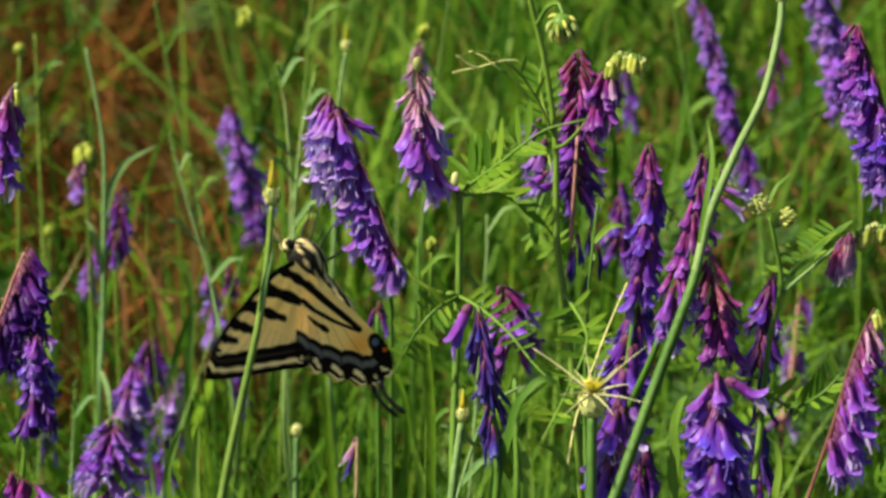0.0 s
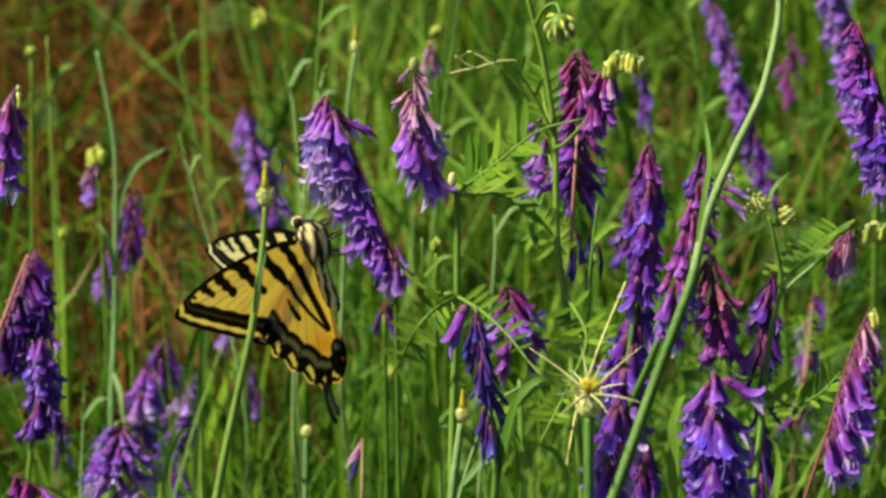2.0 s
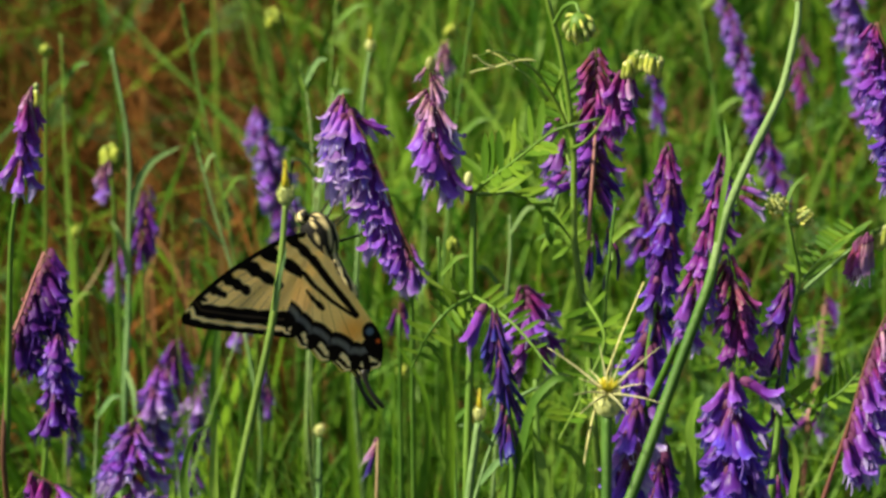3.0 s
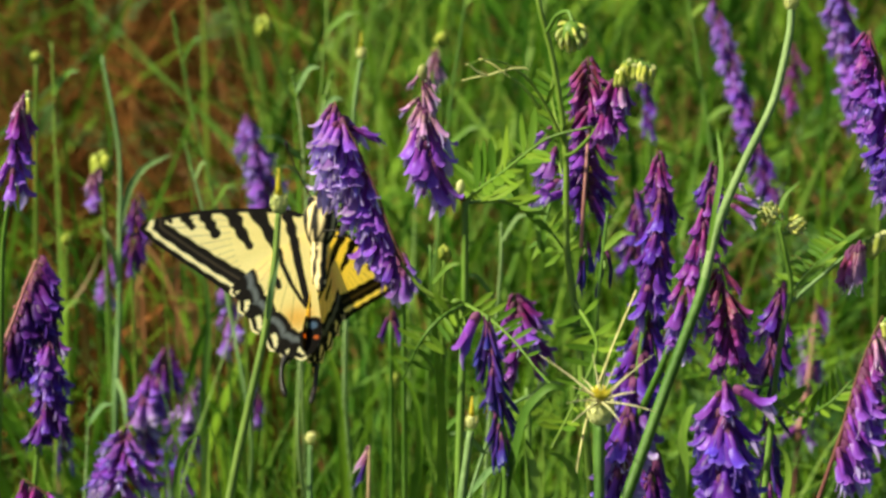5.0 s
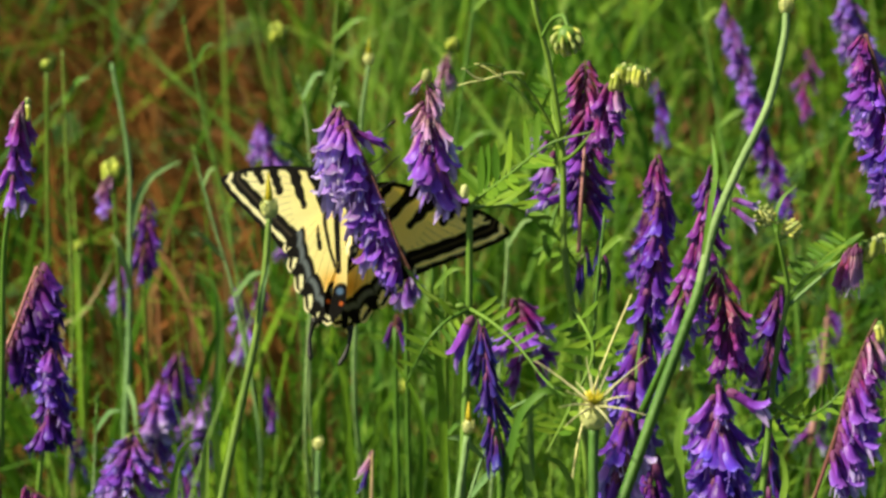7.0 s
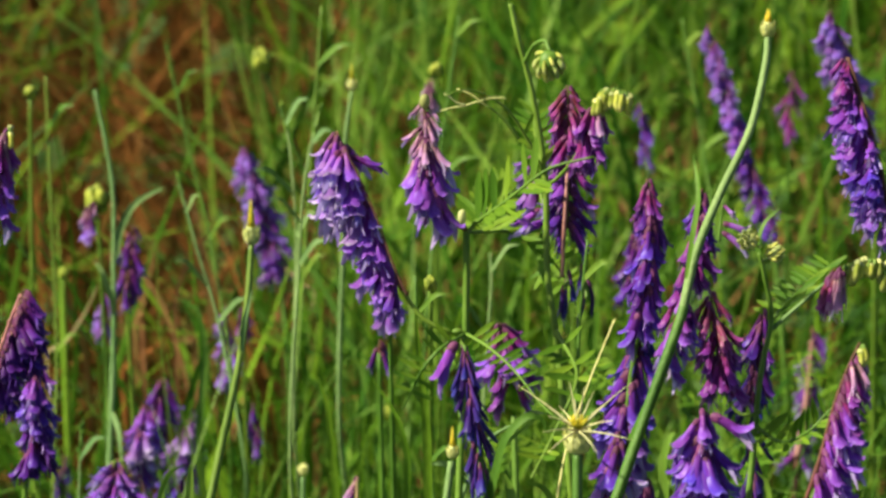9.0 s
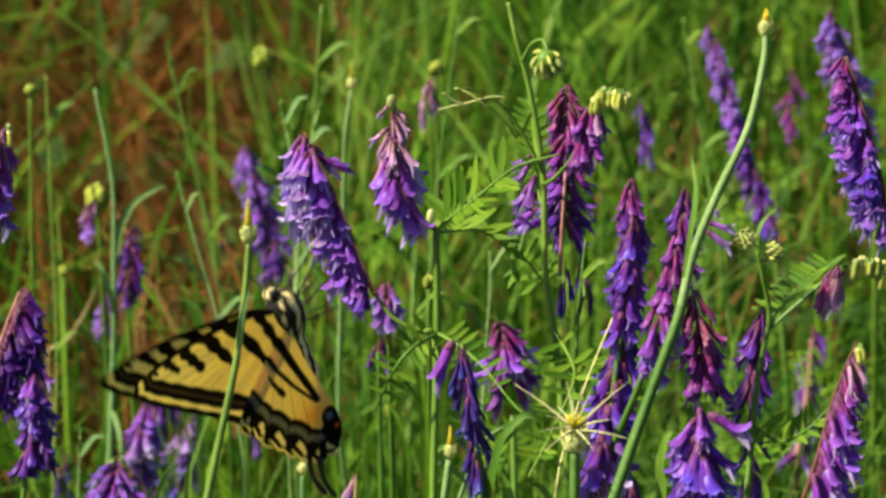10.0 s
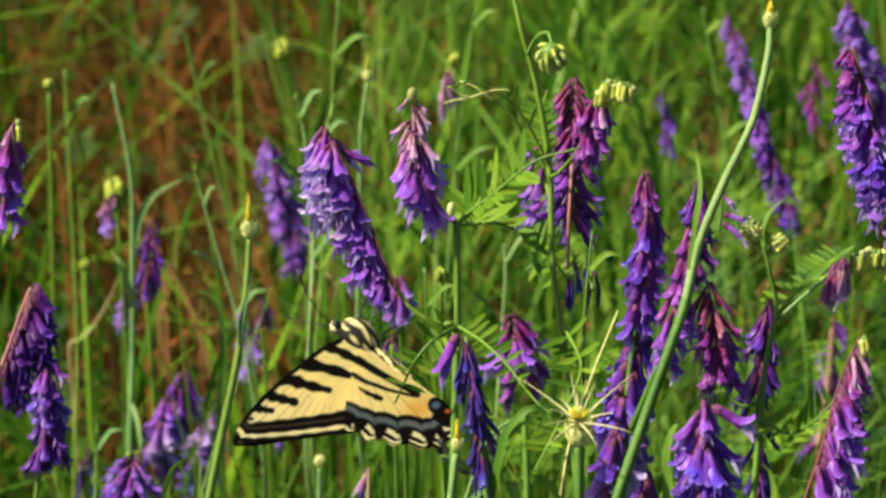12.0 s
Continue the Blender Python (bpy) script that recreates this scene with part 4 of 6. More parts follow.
def star_thistle():
    p = thing("star_thistle", stand(0.037, 0.0), "yellow star thistle head with long straw-coloured spines", "wildflower")
    stalk(p, [p.location, (0.0361, -0.0401, 0.3108), (0.0369, -0.0232, 0.3526), (0.0372, -0.0155, 0.3716)], 0.0014, 0.0011, DARK_STEM, "stem", None, 8, 0.15)
    head = bract_head(p, (0.0374, -0.0144, 0.3743), 0.0036, 1.05)
    c = Vector((0.0374, -0.0152, 0.3772)) - p.location
    for tip in ((0.0223, -0.0092, 0.3871), (0.0354, -0.0049, 0.3859), (0.0414, -0.0099, 0.3856), (0.0510, -0.0090, 0.3877), (0.0505, -0.0268, 0.3797), (0.0301, -0.0204, 0.3835), (0.0458, -0.0208, 0.3824), (0.0285, -0.0301, 0.3836), (0.0414, -0.0360, 0.3810), (0.0329, -0.0031, 0.3784), (0.0368, 0.0060, 0.3767), (0.0445, 0.0013, 0.3772), (0.0298, -0.0319, 0.3791), (0.0393, -0.0012, 0.3830)):
        bm = bmesh.new()
        e = Vector(tip) - p.location
        tube(bm, [c.lerp(e, i / 6) + Vector((0, 0, 0.0006 * math.sin(math.pi * i / 6))) for i in range(7)], [0.0004, 0.00007], 5)
        part("spine", bm, SPINE, head)
    rnd = random.Random(5)
    bm = bmesh.new()
    for _ in range(46):
        d = Vector((rnd.uniform(-0.7, 0.7), rnd.uniform(-0.7, 0.4), 1)).normalized()
        tube(bm, [c, c + d * 0.002, c + d * rnd.uniform(0.003, 0.0048)], [0.0003, 0.00015], 4)
    part("floret_tuft", bm, YELLOW, head, "small tuft of yellow florets")


star_thistle()


def budded_thistle(foot, pts, r0, r1, head_at, radius, petals=True, label="slender star thistle stem with a closed yellow bud", material=None, reach=3.5):
    p = thing("thistle", stand(*foot), label, "wildflower", "thistle stems")
    stalk(p, [p.location] + list(pts), r0, r1, material or GREY_STEM, "stem", None, 8, 0.18)
    head = bract_head(p, head_at, radius, 1.25)
    if petals:
        bm = bmesh.new()
        c = Vector(head_at) - p.location
        for k in range(9):
            a = 2 * math.pi * k / 9
            o = Vector((math.cos(a), math.sin(a), 0)) * radius * 0.3
            tube(bm, [c + o + Vector((0, 0, radius * 0.8)), c + o * 1.1 + Vector((0, 0, radius * 1.8)), c + o * 0.35 + Vector((0, 0, radius * (reach + 0.4 * (k % 3))))], [radius * 0.19, radius * 0.04], 5)
        part("floret_tuft", bm, YELLOW, head, "closed yellow florets")
    return p


front_thistle = budded_thistle((-0.058, 0.0), [(-0.0571, -0.0708, 0.3429), (-0.0520, -0.0582, 0.3741), (-0.0474, -0.0501, 0.3941), (-0.0439, -0.0441, 0.4091), (-0.0417, -0.0380, 0.4240), (-0.0408, -0.0337, 0.4347)], 0.001, 0.0006, (-0.0407, -0.0328, 0.4369), 0.0021, True, "green star thistle stem with a closed yellow bud", DARK_STEM)
tall_thistle = budded_thistle((0.03, 0.03), [(0.0372, -0.0054, 0.3246), (0.0454, 0.0063, 0.3415), (0.0550, 0.0178, 0.3651), (0.0640, 0.0268, 0.3875), (0.0690, 0.0365, 0.4041), (0.0758, 0.0442, 0.4184), (0.0837, 0.0528, 0.4325), (0.0880, 0.0617, 0.4474), (0.0887, 0.0653, 0.4539)], 0.00125, 0.0008, (0.0887, 0.0659, 0.4553), 0.002, True, "tall winged star thistle stem leaning, with a bud", None, 1.9)


# Dark green sleeve over the lower stem paints the shade it stands in.
stalk(tall_thistle, [(0.0365, -0.0071, 0.3239), (0.0453, 0.0051, 0.3421), (0.0549, 0.0166, 0.3657), (0.0639, 0.0258, 0.3879), (0.0655, 0.0284, 0.3924)], 0.00135, 0.00112, DARK_STEM, "lower_stem", None, 8, 0.18)


def clasping_leaf(plant, pts, width, face=(0, -1, 0.3), material=None):
    bm = bmesh.new()
    path = [q - plant.location for q in smooth_path(pts, 10)]
    ribbon(bm, path, [width * max(0.06, math.sin(math.pi * min(1, 0.15 + 0.85 * i / 10)) ** 0.7) for i in range(11)], face, 0.35)
    return part("leaf", bm, material or GREY_STEM, plant)


clasping_leaf(tall_thistle, [(0.0662, 0.0298, 0.3997), (0.0679, 0.0300, 0.4121), (0.0694, 0.0338, 0.4216), (0.0683, 0.0417, 0.4292)], 0.0018, (-0.7, -0.8, 0.3), PALE_GRASS)
clasping_leaf(front_thistle, [(-0.0436, -0.0436, 0.4103), (-0.0423, -0.0447, 0.4195), (-0.0401, -0.0433, 0.4277)], 0.0012)
budded_thistle((0.005, 0.06), [(-0.0006, 0.0132, 0.2985), (0.0019, 0.0244, 0.3262), (0.0048, 0.0328, 0.3470)], 0.0013, 0.0008, (0.0052, 0.0337, 0.3493), 0.0017, True)
budded_thistle((-0.03, 0.42), [(-0.0393, 0.3146, 0.2278), (-0.0368, 0.3237, 0.2983), (-0.0355, 0.3276, 0.3320), (-0.0332, 0.3340, 0.3477)], 0.0008, 0.0006, (-0.0330, 0.3349, 0.3499), 0.0018, True)
budded_thistle((-0.055, 0.34), [(-0.0495, 0.2361, 0.2016), (-0.0489, 0.2459, 0.2259), (-0.0487, 0.2519, 0.2407)], 0.001, 0.0007, (-0.0487, 0.2528, 0.2429), 0.0017, False, "thin thistle stem with a pale green bud")

# grey-green branching stem by the dry litter
branchy = thing("thistle", stand(-0.125, 0.38), "grey-green branching stem with narrow leaves", "wildflower", "thistle stems")
stalk(branchy, [branchy.location, (-0.1225, 0.3086, 0.1647), (-0.1221, 0.3266, 0.2092), (-0.1205, 0.3416, 0.2463), (-0.1201, 0.3535, 0.2760), (-0.1205, 0.3648, 0.3038), (-0.1265, 0.3772, 0.3345)], 0.0016, 0.0006, GREY_STEM)
clasping_leaf(branchy, [(-0.1197, 0.3543, 0.2779), (-0.1169, 0.3546, 0.2906), (-0.1111, 0.3537, 0.3005), (-0.1002, 0.3515, 0.3071)], 0.0026)
clasping_leaf(branchy, [(-0.1203, 0.3468, 0.2593), (-0.1209, 0.3456, 0.2684), (-0.1230, 0.3444, 0.2775), (-0.1260, 0.3461, 0.2815)], 0.0022)
clasping_leaf(branchy, [(-0.1217, 0.3348, 0.2296), (-0.1185, 0.3277, 0.2240), (-0.1169, 0.3191, 0.2148)], 0.0018)


def knob_plant(foot, at, radius, label, droop=True, lean=0.0):
    p = thing("budding_vetch", stand(*foot), label, "wildflower", "budding stalks in the grass")
    a = Vector(at)
    stalk(p, [p.location, p.location.lerp(a, 0.6) + Vector((lean, 0, 0)), a], 0.0011, 0.0007)
    rnd = random.Random(int(at[0] * 1e5) & 255)
    bm = bmesh.new()
    ball(bm, (0, 0, 0), radius * 0.55, (0.8, 0.8, 1.2), 5, 6)
    me = mesh_of("bud", bm, BUD)
    for _ in range(12):
        d = Vector((rnd.uniform(-1, 1), rnd.uniform(-1, 0.6), rnd.uniform(-0.7, 0.9))).normalized()
        put("bud", me, p, Matrix.Translation(a - p.location + d * radius * 0.55))
    return p


knob = knob_plant((-0.13, 0.4), (-0.1301, 0.3963, 0.2856), 0.0052, "pale yellow bud cluster with drooping pink florets")
raceme(knob, [(-0.1300, 0.3917, 0.2863), (-0.1321, 0.3909, 0.2844), (-0.1325, 0.3882, 0.2777)], 6, ["pale", "pale", "lilac"], LEFT + FRONT, 60, 1.2, 0.7, 0.0, 0, None, 99)
knob_plant((-0.08, 0.56), (-0.0789, 0.5419, 0.2905), 0.0046, "round yellow-green bud cluster on a bent stalk", lean=0.03)
knob_plant((-0.17, 0.42), (-0.1531, 0.4024, 0.3248), 0.0026, "pale green bud cluster on a thin stalk")
knob_plant((-0.16, 0.48), (-0.1486, 0.4322, 0.2425), 0.0022, "pale green bud cluster on a thin stalk")
knob_plant((-0.01, 0.5), (-0.0068, 0.4520, 0.3155), 0.003, "cream bud cluster over faded pink florets")
raceme(knob_plant((-0.008, 0.52), (-0.0094, 0.4548, 0.3103), 0.0014, "faded pink vetch spike"), [(-0.0082, 0.4466, 0.3142), (-0.0097, 0.4446, 0.3093), (-0.0125, 0.4415, 0.3014)], 9, ["pale", "pale"], FRONT, 110, 1.2, 0.75, 0.0, 0, None, 100)
knob_plant((-0.02, 0.5), (-0.0242, 0.3834, 0.2058), 0.003, "yellowish bud cluster low in the grass")
knob_plant((-0.01, 0.28), (-0.0032, 0.1673, 0.3435), 0.0024, "nodding green bud cluster")
dried = thing("withered_flower", stand(-0.03, 0.2), "thin stalk with a dried dark floret", "wildflower")
stalk(dried, [dried.location, (-0.0260, 0.1378, 0.2706), (-0.0257, 0.1457, 0.2902)], 0.0008, 0.0004, TAN)
put("floret", FLORETS["pale"][1], dried, Matrix.Translation(Vector((-0.0257, 0.1457, 0.2902)) - dried.location) @ along((-0.25, -0.1, -1), (1, 0, 0)) @ Matrix.Diagonal((0.7, 0.7, 0.7, 1)))
put("floret", FLORETS["blue"][0], dried, Matrix.Translation(Vector((-0.0267, 0.1441, 0.2863)) - dried.location) @ along((-0.25, -0.1, -1), (1, 0, 0)) @ Matrix.Diagonal((0.7, 0.7, 0.7, 1)))


# ---- single grass stems and blades that stand out ----
def grass_stem(foot, pts, r, head=0.0, material=None, label="green grass stem with a narrow flower head", leaves=3):
    p = thing("grass_plant", stand(*foot), label, "grass", "tall grass stems")
    stalk(p, [p.location] + list(pts), r * 0.5, r * 0.34, material or STEM, "stem", None, 6)
    rnd = random.Random(int(pts[0][0] * 1e5) & 1023)
    for k in range(leaves):
        a = Vector(pts[-3]).lerp(Vector(pts[-2]), 0.5 * k) if k < 2 else Vector(pts[-2]).lerp(Vector(pts[-1]), 0.5)
        d = Vector(((-1) ** k * rnd.uniform(0.35, 0.8), -0.25, rnd.uniform(0.7, 1.1))).normalized() * rnd.uniform(0.01, 0.018)
        clasping_leaf(p, [a, a + d * 0.45, a + d * 0.8 + Vector((0, 0, -0.001)), a + d + Vector((d.x * 0.3, 0, -0.003))], rnd.uniform(0.0014, 0.0024), (-0.6, -0.8, 0.3), material or STEM)
    if head:
        a, b = Vector(pts[-1]) - p.location, Vector(pts[-2]) - p.location
        d = (a - b).normalized()
        bm = bmesh.new()
        rnd = random.Random(3)
        for i in range(14):
            o = Vector((rnd.uniform(-1, 1), rnd.uniform(-1, 1), 0)) * head * 0.08
            c = a - d * head * (1 - i / 14)
            tube(bm, [c, c + o + d * head * 0.12, c + d * head * 0.24 + o * 0.5], [head * 0.035, head * 0.04, head * 0.008], 5)
        part("flower_head", bm, PALE_GRASS, p)
    return p


def grass_blade(foot, pts, width, material=None, label="long arching green grass blade", face=(0.3, -1, 0.2)):
    p = thing("arching_grass_plant", stand(*foot), label, "grass", "single grass blades")
    bm = bmesh.new()
    path = [q - p.location for q in smooth_path([p.location] + list(pts), 18)]
    ribbon(bm, path, [width * (1 - (i / 18) ** 2.5) + 0.0002 for i in range(19)], face, 0.3)
    part("blade", bm, material or GRASS, p)
    return p


grass_stem((-0.03, 0.45), [(-0.0568, 0.3161, 0.1832), (-0.0528, 0.3521, 0.2723), (-0.0488, 0.3723, 0.3224), (-0.0456, 0.3880, 0.3614)], 0.0013)
grass_stem((-0.035, 0.36), [(-0.0519, 0.2420, 0.2402), (-0.0491, 0.2699, 0.3092), (-0.0469, 0.2803, 0.3351), (-0.0417, 0.2894, 0.3575)], 0.0014, 0.012, GREY_STEM)
grass_stem((-0.05, 0.36), [(-0.0514, 0.2572, 0.2537), (-0.0504, 0.2818, 0.3146), (-0.0523, 0.2930, 0.3424), (-0.0551, 0.2983, 0.3554)], 0.0011, 0.01, GREY_STEM)
grass_stem((-0.1, 0.42), [(-0.0708, 0.2909, 0.2171), (-0.0801, 0.3128, 0.2712), (-0.0873, 0.3223, 0.2947), (-0.0943, 0.3343, 0.3172)], 0.0013, 0.01, GREY_STEM)
grass_stem((-0.09, 0.5), [(-0.0812, 0.3967, 0.1907), (-0.0918, 0.4244, 0.2593), (-0.1002, 0.4379, 0.2926), (-0.1076, 0.4514, 0.3259)], 0.0014, 0.012)
grass_stem((-0.105, 0.3), [(-0.1217, 0.2200, 0.2098), (-0.1211, 0.2339, 0.2440), (-0.1202, 0.2422, 0.2646)], 0.0011, 0.012, GREY_STEM)
grass_stem((-0.15, 0.42), [(-0.1469, 0.3485, 0.1673), (-0.1453, 0.3755, 0.2341), (-0.1473, 0.3986, 0.2914), (-0.1486, 0.4132, 0.3276)], 0.0013)
grass_stem((0.0, 0.36), [(0.0084, 0.2188, 0.2309), (0.0121, 0.2394, 0.2818), (0.0143, 0.2497, 0.3073), (0.0143, 0.2545, 0.3192)], 0.0013, 0.0, GREY_STEM)
grass_stem((-0.005, 0.22), [(-0.0015, 0.1154, 0.2631), (-0.0032, 0.1310, 0.3017), (-0.0065, 0.1428, 0.3310), (-0.0073, 0.1515, 0.3526)], 0.0012)
grass_stem((0.07, 0.14), [(0.0390, 0.0406, 0.3182), (0.0382, 0.0520, 0.3465), (0.0394, 0.0634, 0.3747), (0.0417, 0.0714, 0.3945)], 0.0012)
grass_stem((0.0, 0.44), [(-0.0108, 0.3311, 0.2203), (-0.0048, 0.3648, 0.3038), (0.0012, 0.3813, 0.3447), (0.0032, 0.3865, 0.3577)], 0.0013)
grass_stem((0.0, 0.1), [(0.0009, 0.0510, 0.2959), (0.0048, 0.0591, 0.3161), (0.0133, 0.0672, 0.3362), (0.0273, 0.0703, 0.3437)], 0.0013, 0.0, GREY_STEM)
grass_stem((0.11, 0.5), [(0.1084, 0.4378, 0.1721), (0.0953, 0.4787, 0.2734), (0.0909, 0.4901, 0.3017), (0.0876, 0.4975, 0.3200)], 0.0016)
grass_stem((0.03, 0.06), [(0.0295, 0.0027, 0.3205), (0.0339, 0.0159, 0.3532), (0.0405, 0.0235, 0.3722), (0.0478, 0.0301, 0.3885)], 0.00065, 0.0, PALE_GREEN, "thin pale straw-green stem", 0)
for i in range(18):
    g = random.Random(40 + i)
    a, b = Vector((-0.1219, 0.5003, 0.1588)), Vector((-0.1148, 0.5101, 0.2309))
    low = a + Vector((g.uniform(-0.04, 0.05), g.uniform(-0.04, 0.12), 0))
    top = b + Vector((g.uniform(-0.055, 0.055), g.uniform(-0.03, 0.08), g.uniform(-0.03, 0.01)))
    bow = low.lerp(top, 0.55) + Vector((g.uniform(-0.018, 0.018), 0, 0.008))
    grass_blade((low.x, low.y + 0.02), [low, bow, top], g.uniform(0.0008, 0.0022), STRAW if i % 3 else DRY, "long pinkish brown dead grass leaf")
for pts, w, mat in (
    ([(-0.0665, 0.0510, 0.2959), (-0.0681, 0.0591, 0.3161), (-0.0676, 0.0643, 0.3290), (-0.0670, 0.0655, 0.3319)], 0.0028, PALE_GRASS),
    ([(-0.0693, 0.0188, 0.3123), (-0.0731, 0.0266, 0.3317), (-0.0708, 0.0314, 0.3435), (-0.0650, 0.0245, 0.3505)], 0.0024, PALE_GRASS),
    ([(-0.0934, 0.3639, 0.2055), (-0.0914, 0.3739, 0.2303), (-0.0934, 0.3808, 0.2475), (-0.1027, 0.3830, 0.2528)], 0.0028, PALE_GRASS),
    ([(-0.1044, 0.3928, 0.1809), (-0.0981, 0.4046, 0.2103), (-0.0918, 0.4094, 0.2220), (-0.0833, 0.4110, 0.2259)], 0.0034, GRASS),
    ([(-0.0039, 0.0943, 0.2829), (-0.0036, 0.1082, 0.3175), (-0.0058, 0.1179, 0.3415), (-0.0068, 0.1234, 0.3551)], 0.003, GRASS),
    ([(-0.0355, 0.2154, 0.2224), (-0.0374, 0.2284, 0.2547), (-0.0392, 0.2360, 0.2733), (-0.0420, 0.2394, 0.2818)], 0.003, GRASS),
    ([(-0.0159, 0.1315, 0.2549), (-0.0108, 0.1441, 0.2863), (-0.0122, 0.1511, 0.3035), (-0.0210, 0.1568, 0.3176)], 0.0026, GRASS),
    ([(0.0125, -0.0054, 0.3246), (0.0134, 0.0028, 0.3448), (0.0168, 0.0088, 0.3596), (0.0277, 0.0125, 0.3688)], 0.003, PALE_GRASS),
    ([(0.0210, -0.0134, 0.3287), (0.0217, -0.0059, 0.3474), (0.0203, -0.0026, 0.3554), (0.0188, -0.0010, 0.3594)], 0.0034, PALE_GRASS),
    ([(-0.0872, 0.5681, 0.1342), (-0.1016, 0.5806, 0.1653), (-0.1136, 0.5896, 0.1876), (-0.1196, 0.5927, 0.1953)], 0.007, DRY),
    ([(-0.1380, 0.6430, 0.0794), (-0.1418, 0.6601, 0.1217), (-0.1411, 0.6686, 0.1429), (-0.1368, 0.6734, 0.1546)], 0.006, DRY),
    ([(-0.1120, 0.6075, 0.1116), (-0.1243, 0.6112, 0.1208), (-0.1367, 0.6149, 0.1299), (-0.1465, 0.6158, 0.1322)], 0.005, DRY),
    ([(-0.1543, 0.5734, 0.1476), (-0.1447, 0.5806, 0.1653), (-0.1304, 0.5860, 0.1787), (-0.1194, 0.6389, 0.1894)], 0.004, DRY)):
    low = Vector(pts[0])
    grass_blade((low.x, low.y + 0.02), pts, w, mat, "long brown dead grass leaf" if mat in (DRY, STRAW) else "long arching green grass blade")

for pts, w, mat in (
    ([(-0.0994, 0.5000, 0.2105), (-0.1042, 0.5000, 0.2169), (-0.1088, 0.5000, 0.2242), (-0.1133, 0.5000, 0.2295)], 0.0036, STRAW),
    ([(-0.1326, 0.5200, 0.1824), (-0.1283, 0.5200, 0.1956), (-0.1249, 0.5200, 0.2091), (-0.1224, 0.5200, 0.2226)], 0.003, STRAW),
    ([(-0.1413, 0.5400, 0.1556), (-0.1337, 0.5400, 0.1617), (-0.1264, 0.5400, 0.1672), (-0.1200, 0.5400, 0.1732)], 0.0024, DRY),
    ([(-0.1064, 0.5000, 0.1863), (-0.1093, 0.5000, 0.1866), (-0.1127, 0.5000, 0.1862), (-0.1159, 0.5000, 0.1857)], 0.0036, STRAW),
    ([(-0.1553, 0.4200, 0.2140), (-0.1476, 0.4200, 0.2199), (-0.1402, 0.4200, 0.2307), (-0.1345, 0.4200, 0.2424)], 0.0012, TAN),
    ([(-0.1846, 0.6200, 0.2235), (-0.1819, 0.6200, 0.2106), (-0.1837, 0.6200, 0.1976), (-0.1824, 0.6200, 0.1858)], 0.003, DRY),
    ([(-0.1480, 0.6000, 0.2099), (-0.1532, 0.6000, 0.1971), (-0.1625, 0.6000, 0.1868), (-0.1701, 0.6000, 0.1801)], 0.0026, DRY)):
    low = Vector(pts[0])
    grass_blade((low.x, low.y + 0.02), pts, w, mat, "bent brown dead grass leaf over the litter", (-0.7, -0.8, 0.3))


# pale leaves between the withered vetch and the thistle
for pts, w, mat, label in (
    ([(0.0138, -0.0040, 0.3441), (0.0161, -0.0040, 0.3576), (0.0191, -0.0040, 0.3699), (0.0245, -0.0040, 0.3761), (0.0285, -0.0040, 0.3755), (0.0294, -0.0040, 0.3718)], 0.0026, PALE_GRASS, "pale grey-green leaf curling over at its tip"),
    ([(0.0217, 0.0000, 0.3410), (0.0211, 0.0000, 0.3481), (0.0199, -0.0000, 0.3570), (0.0190, 0.0000, 0.3605)], 0.0038, PALE_GRASS, "broad upright pale green leaf"),
    ([(0.0315, 0.0040, 0.3391), (0.0320, 0.0040, 0.3462), (0.0293, 0.0040, 0.3523), (0.0243, 0.0040, 0.3545)], 0.0034, PALE_GRASS, "short bent pale green leaf"),
    ([(0.0603, 0.0120, 0.3485), (0.0598, 0.0120, 0.3556), (0.0614, 0.0120, 0.3626), (0.0628, 0.0120, 0.3645)], 0.0032, PALE_GRASS, "short upright pale green leaf"),
    ([(0.0873, 0.0200, 0.3313), (0.0882, 0.0200, 0.3398), (0.0871, 0.0200, 0.3464), (0.0843, 0.0200, 0.3496)], 0.0022, PALE_GRASS, "pale grey-green leaf curling over at its tip"),
    ([(0.0177, 0.0060, 0.3381), (0.0145, 0.0060, 0.3481), (0.0168, 0.0060, 0.3577), (0.0200, 0.0060, 0.3617)], 0.0026, PALE_GRASS, "broad upright pale green leaf")):
    low = Vector(pts[0])
    grass_blade((low.x, low.y + 0.02), pts, w, mat, label, (-0.7, -0.8, 0.3))


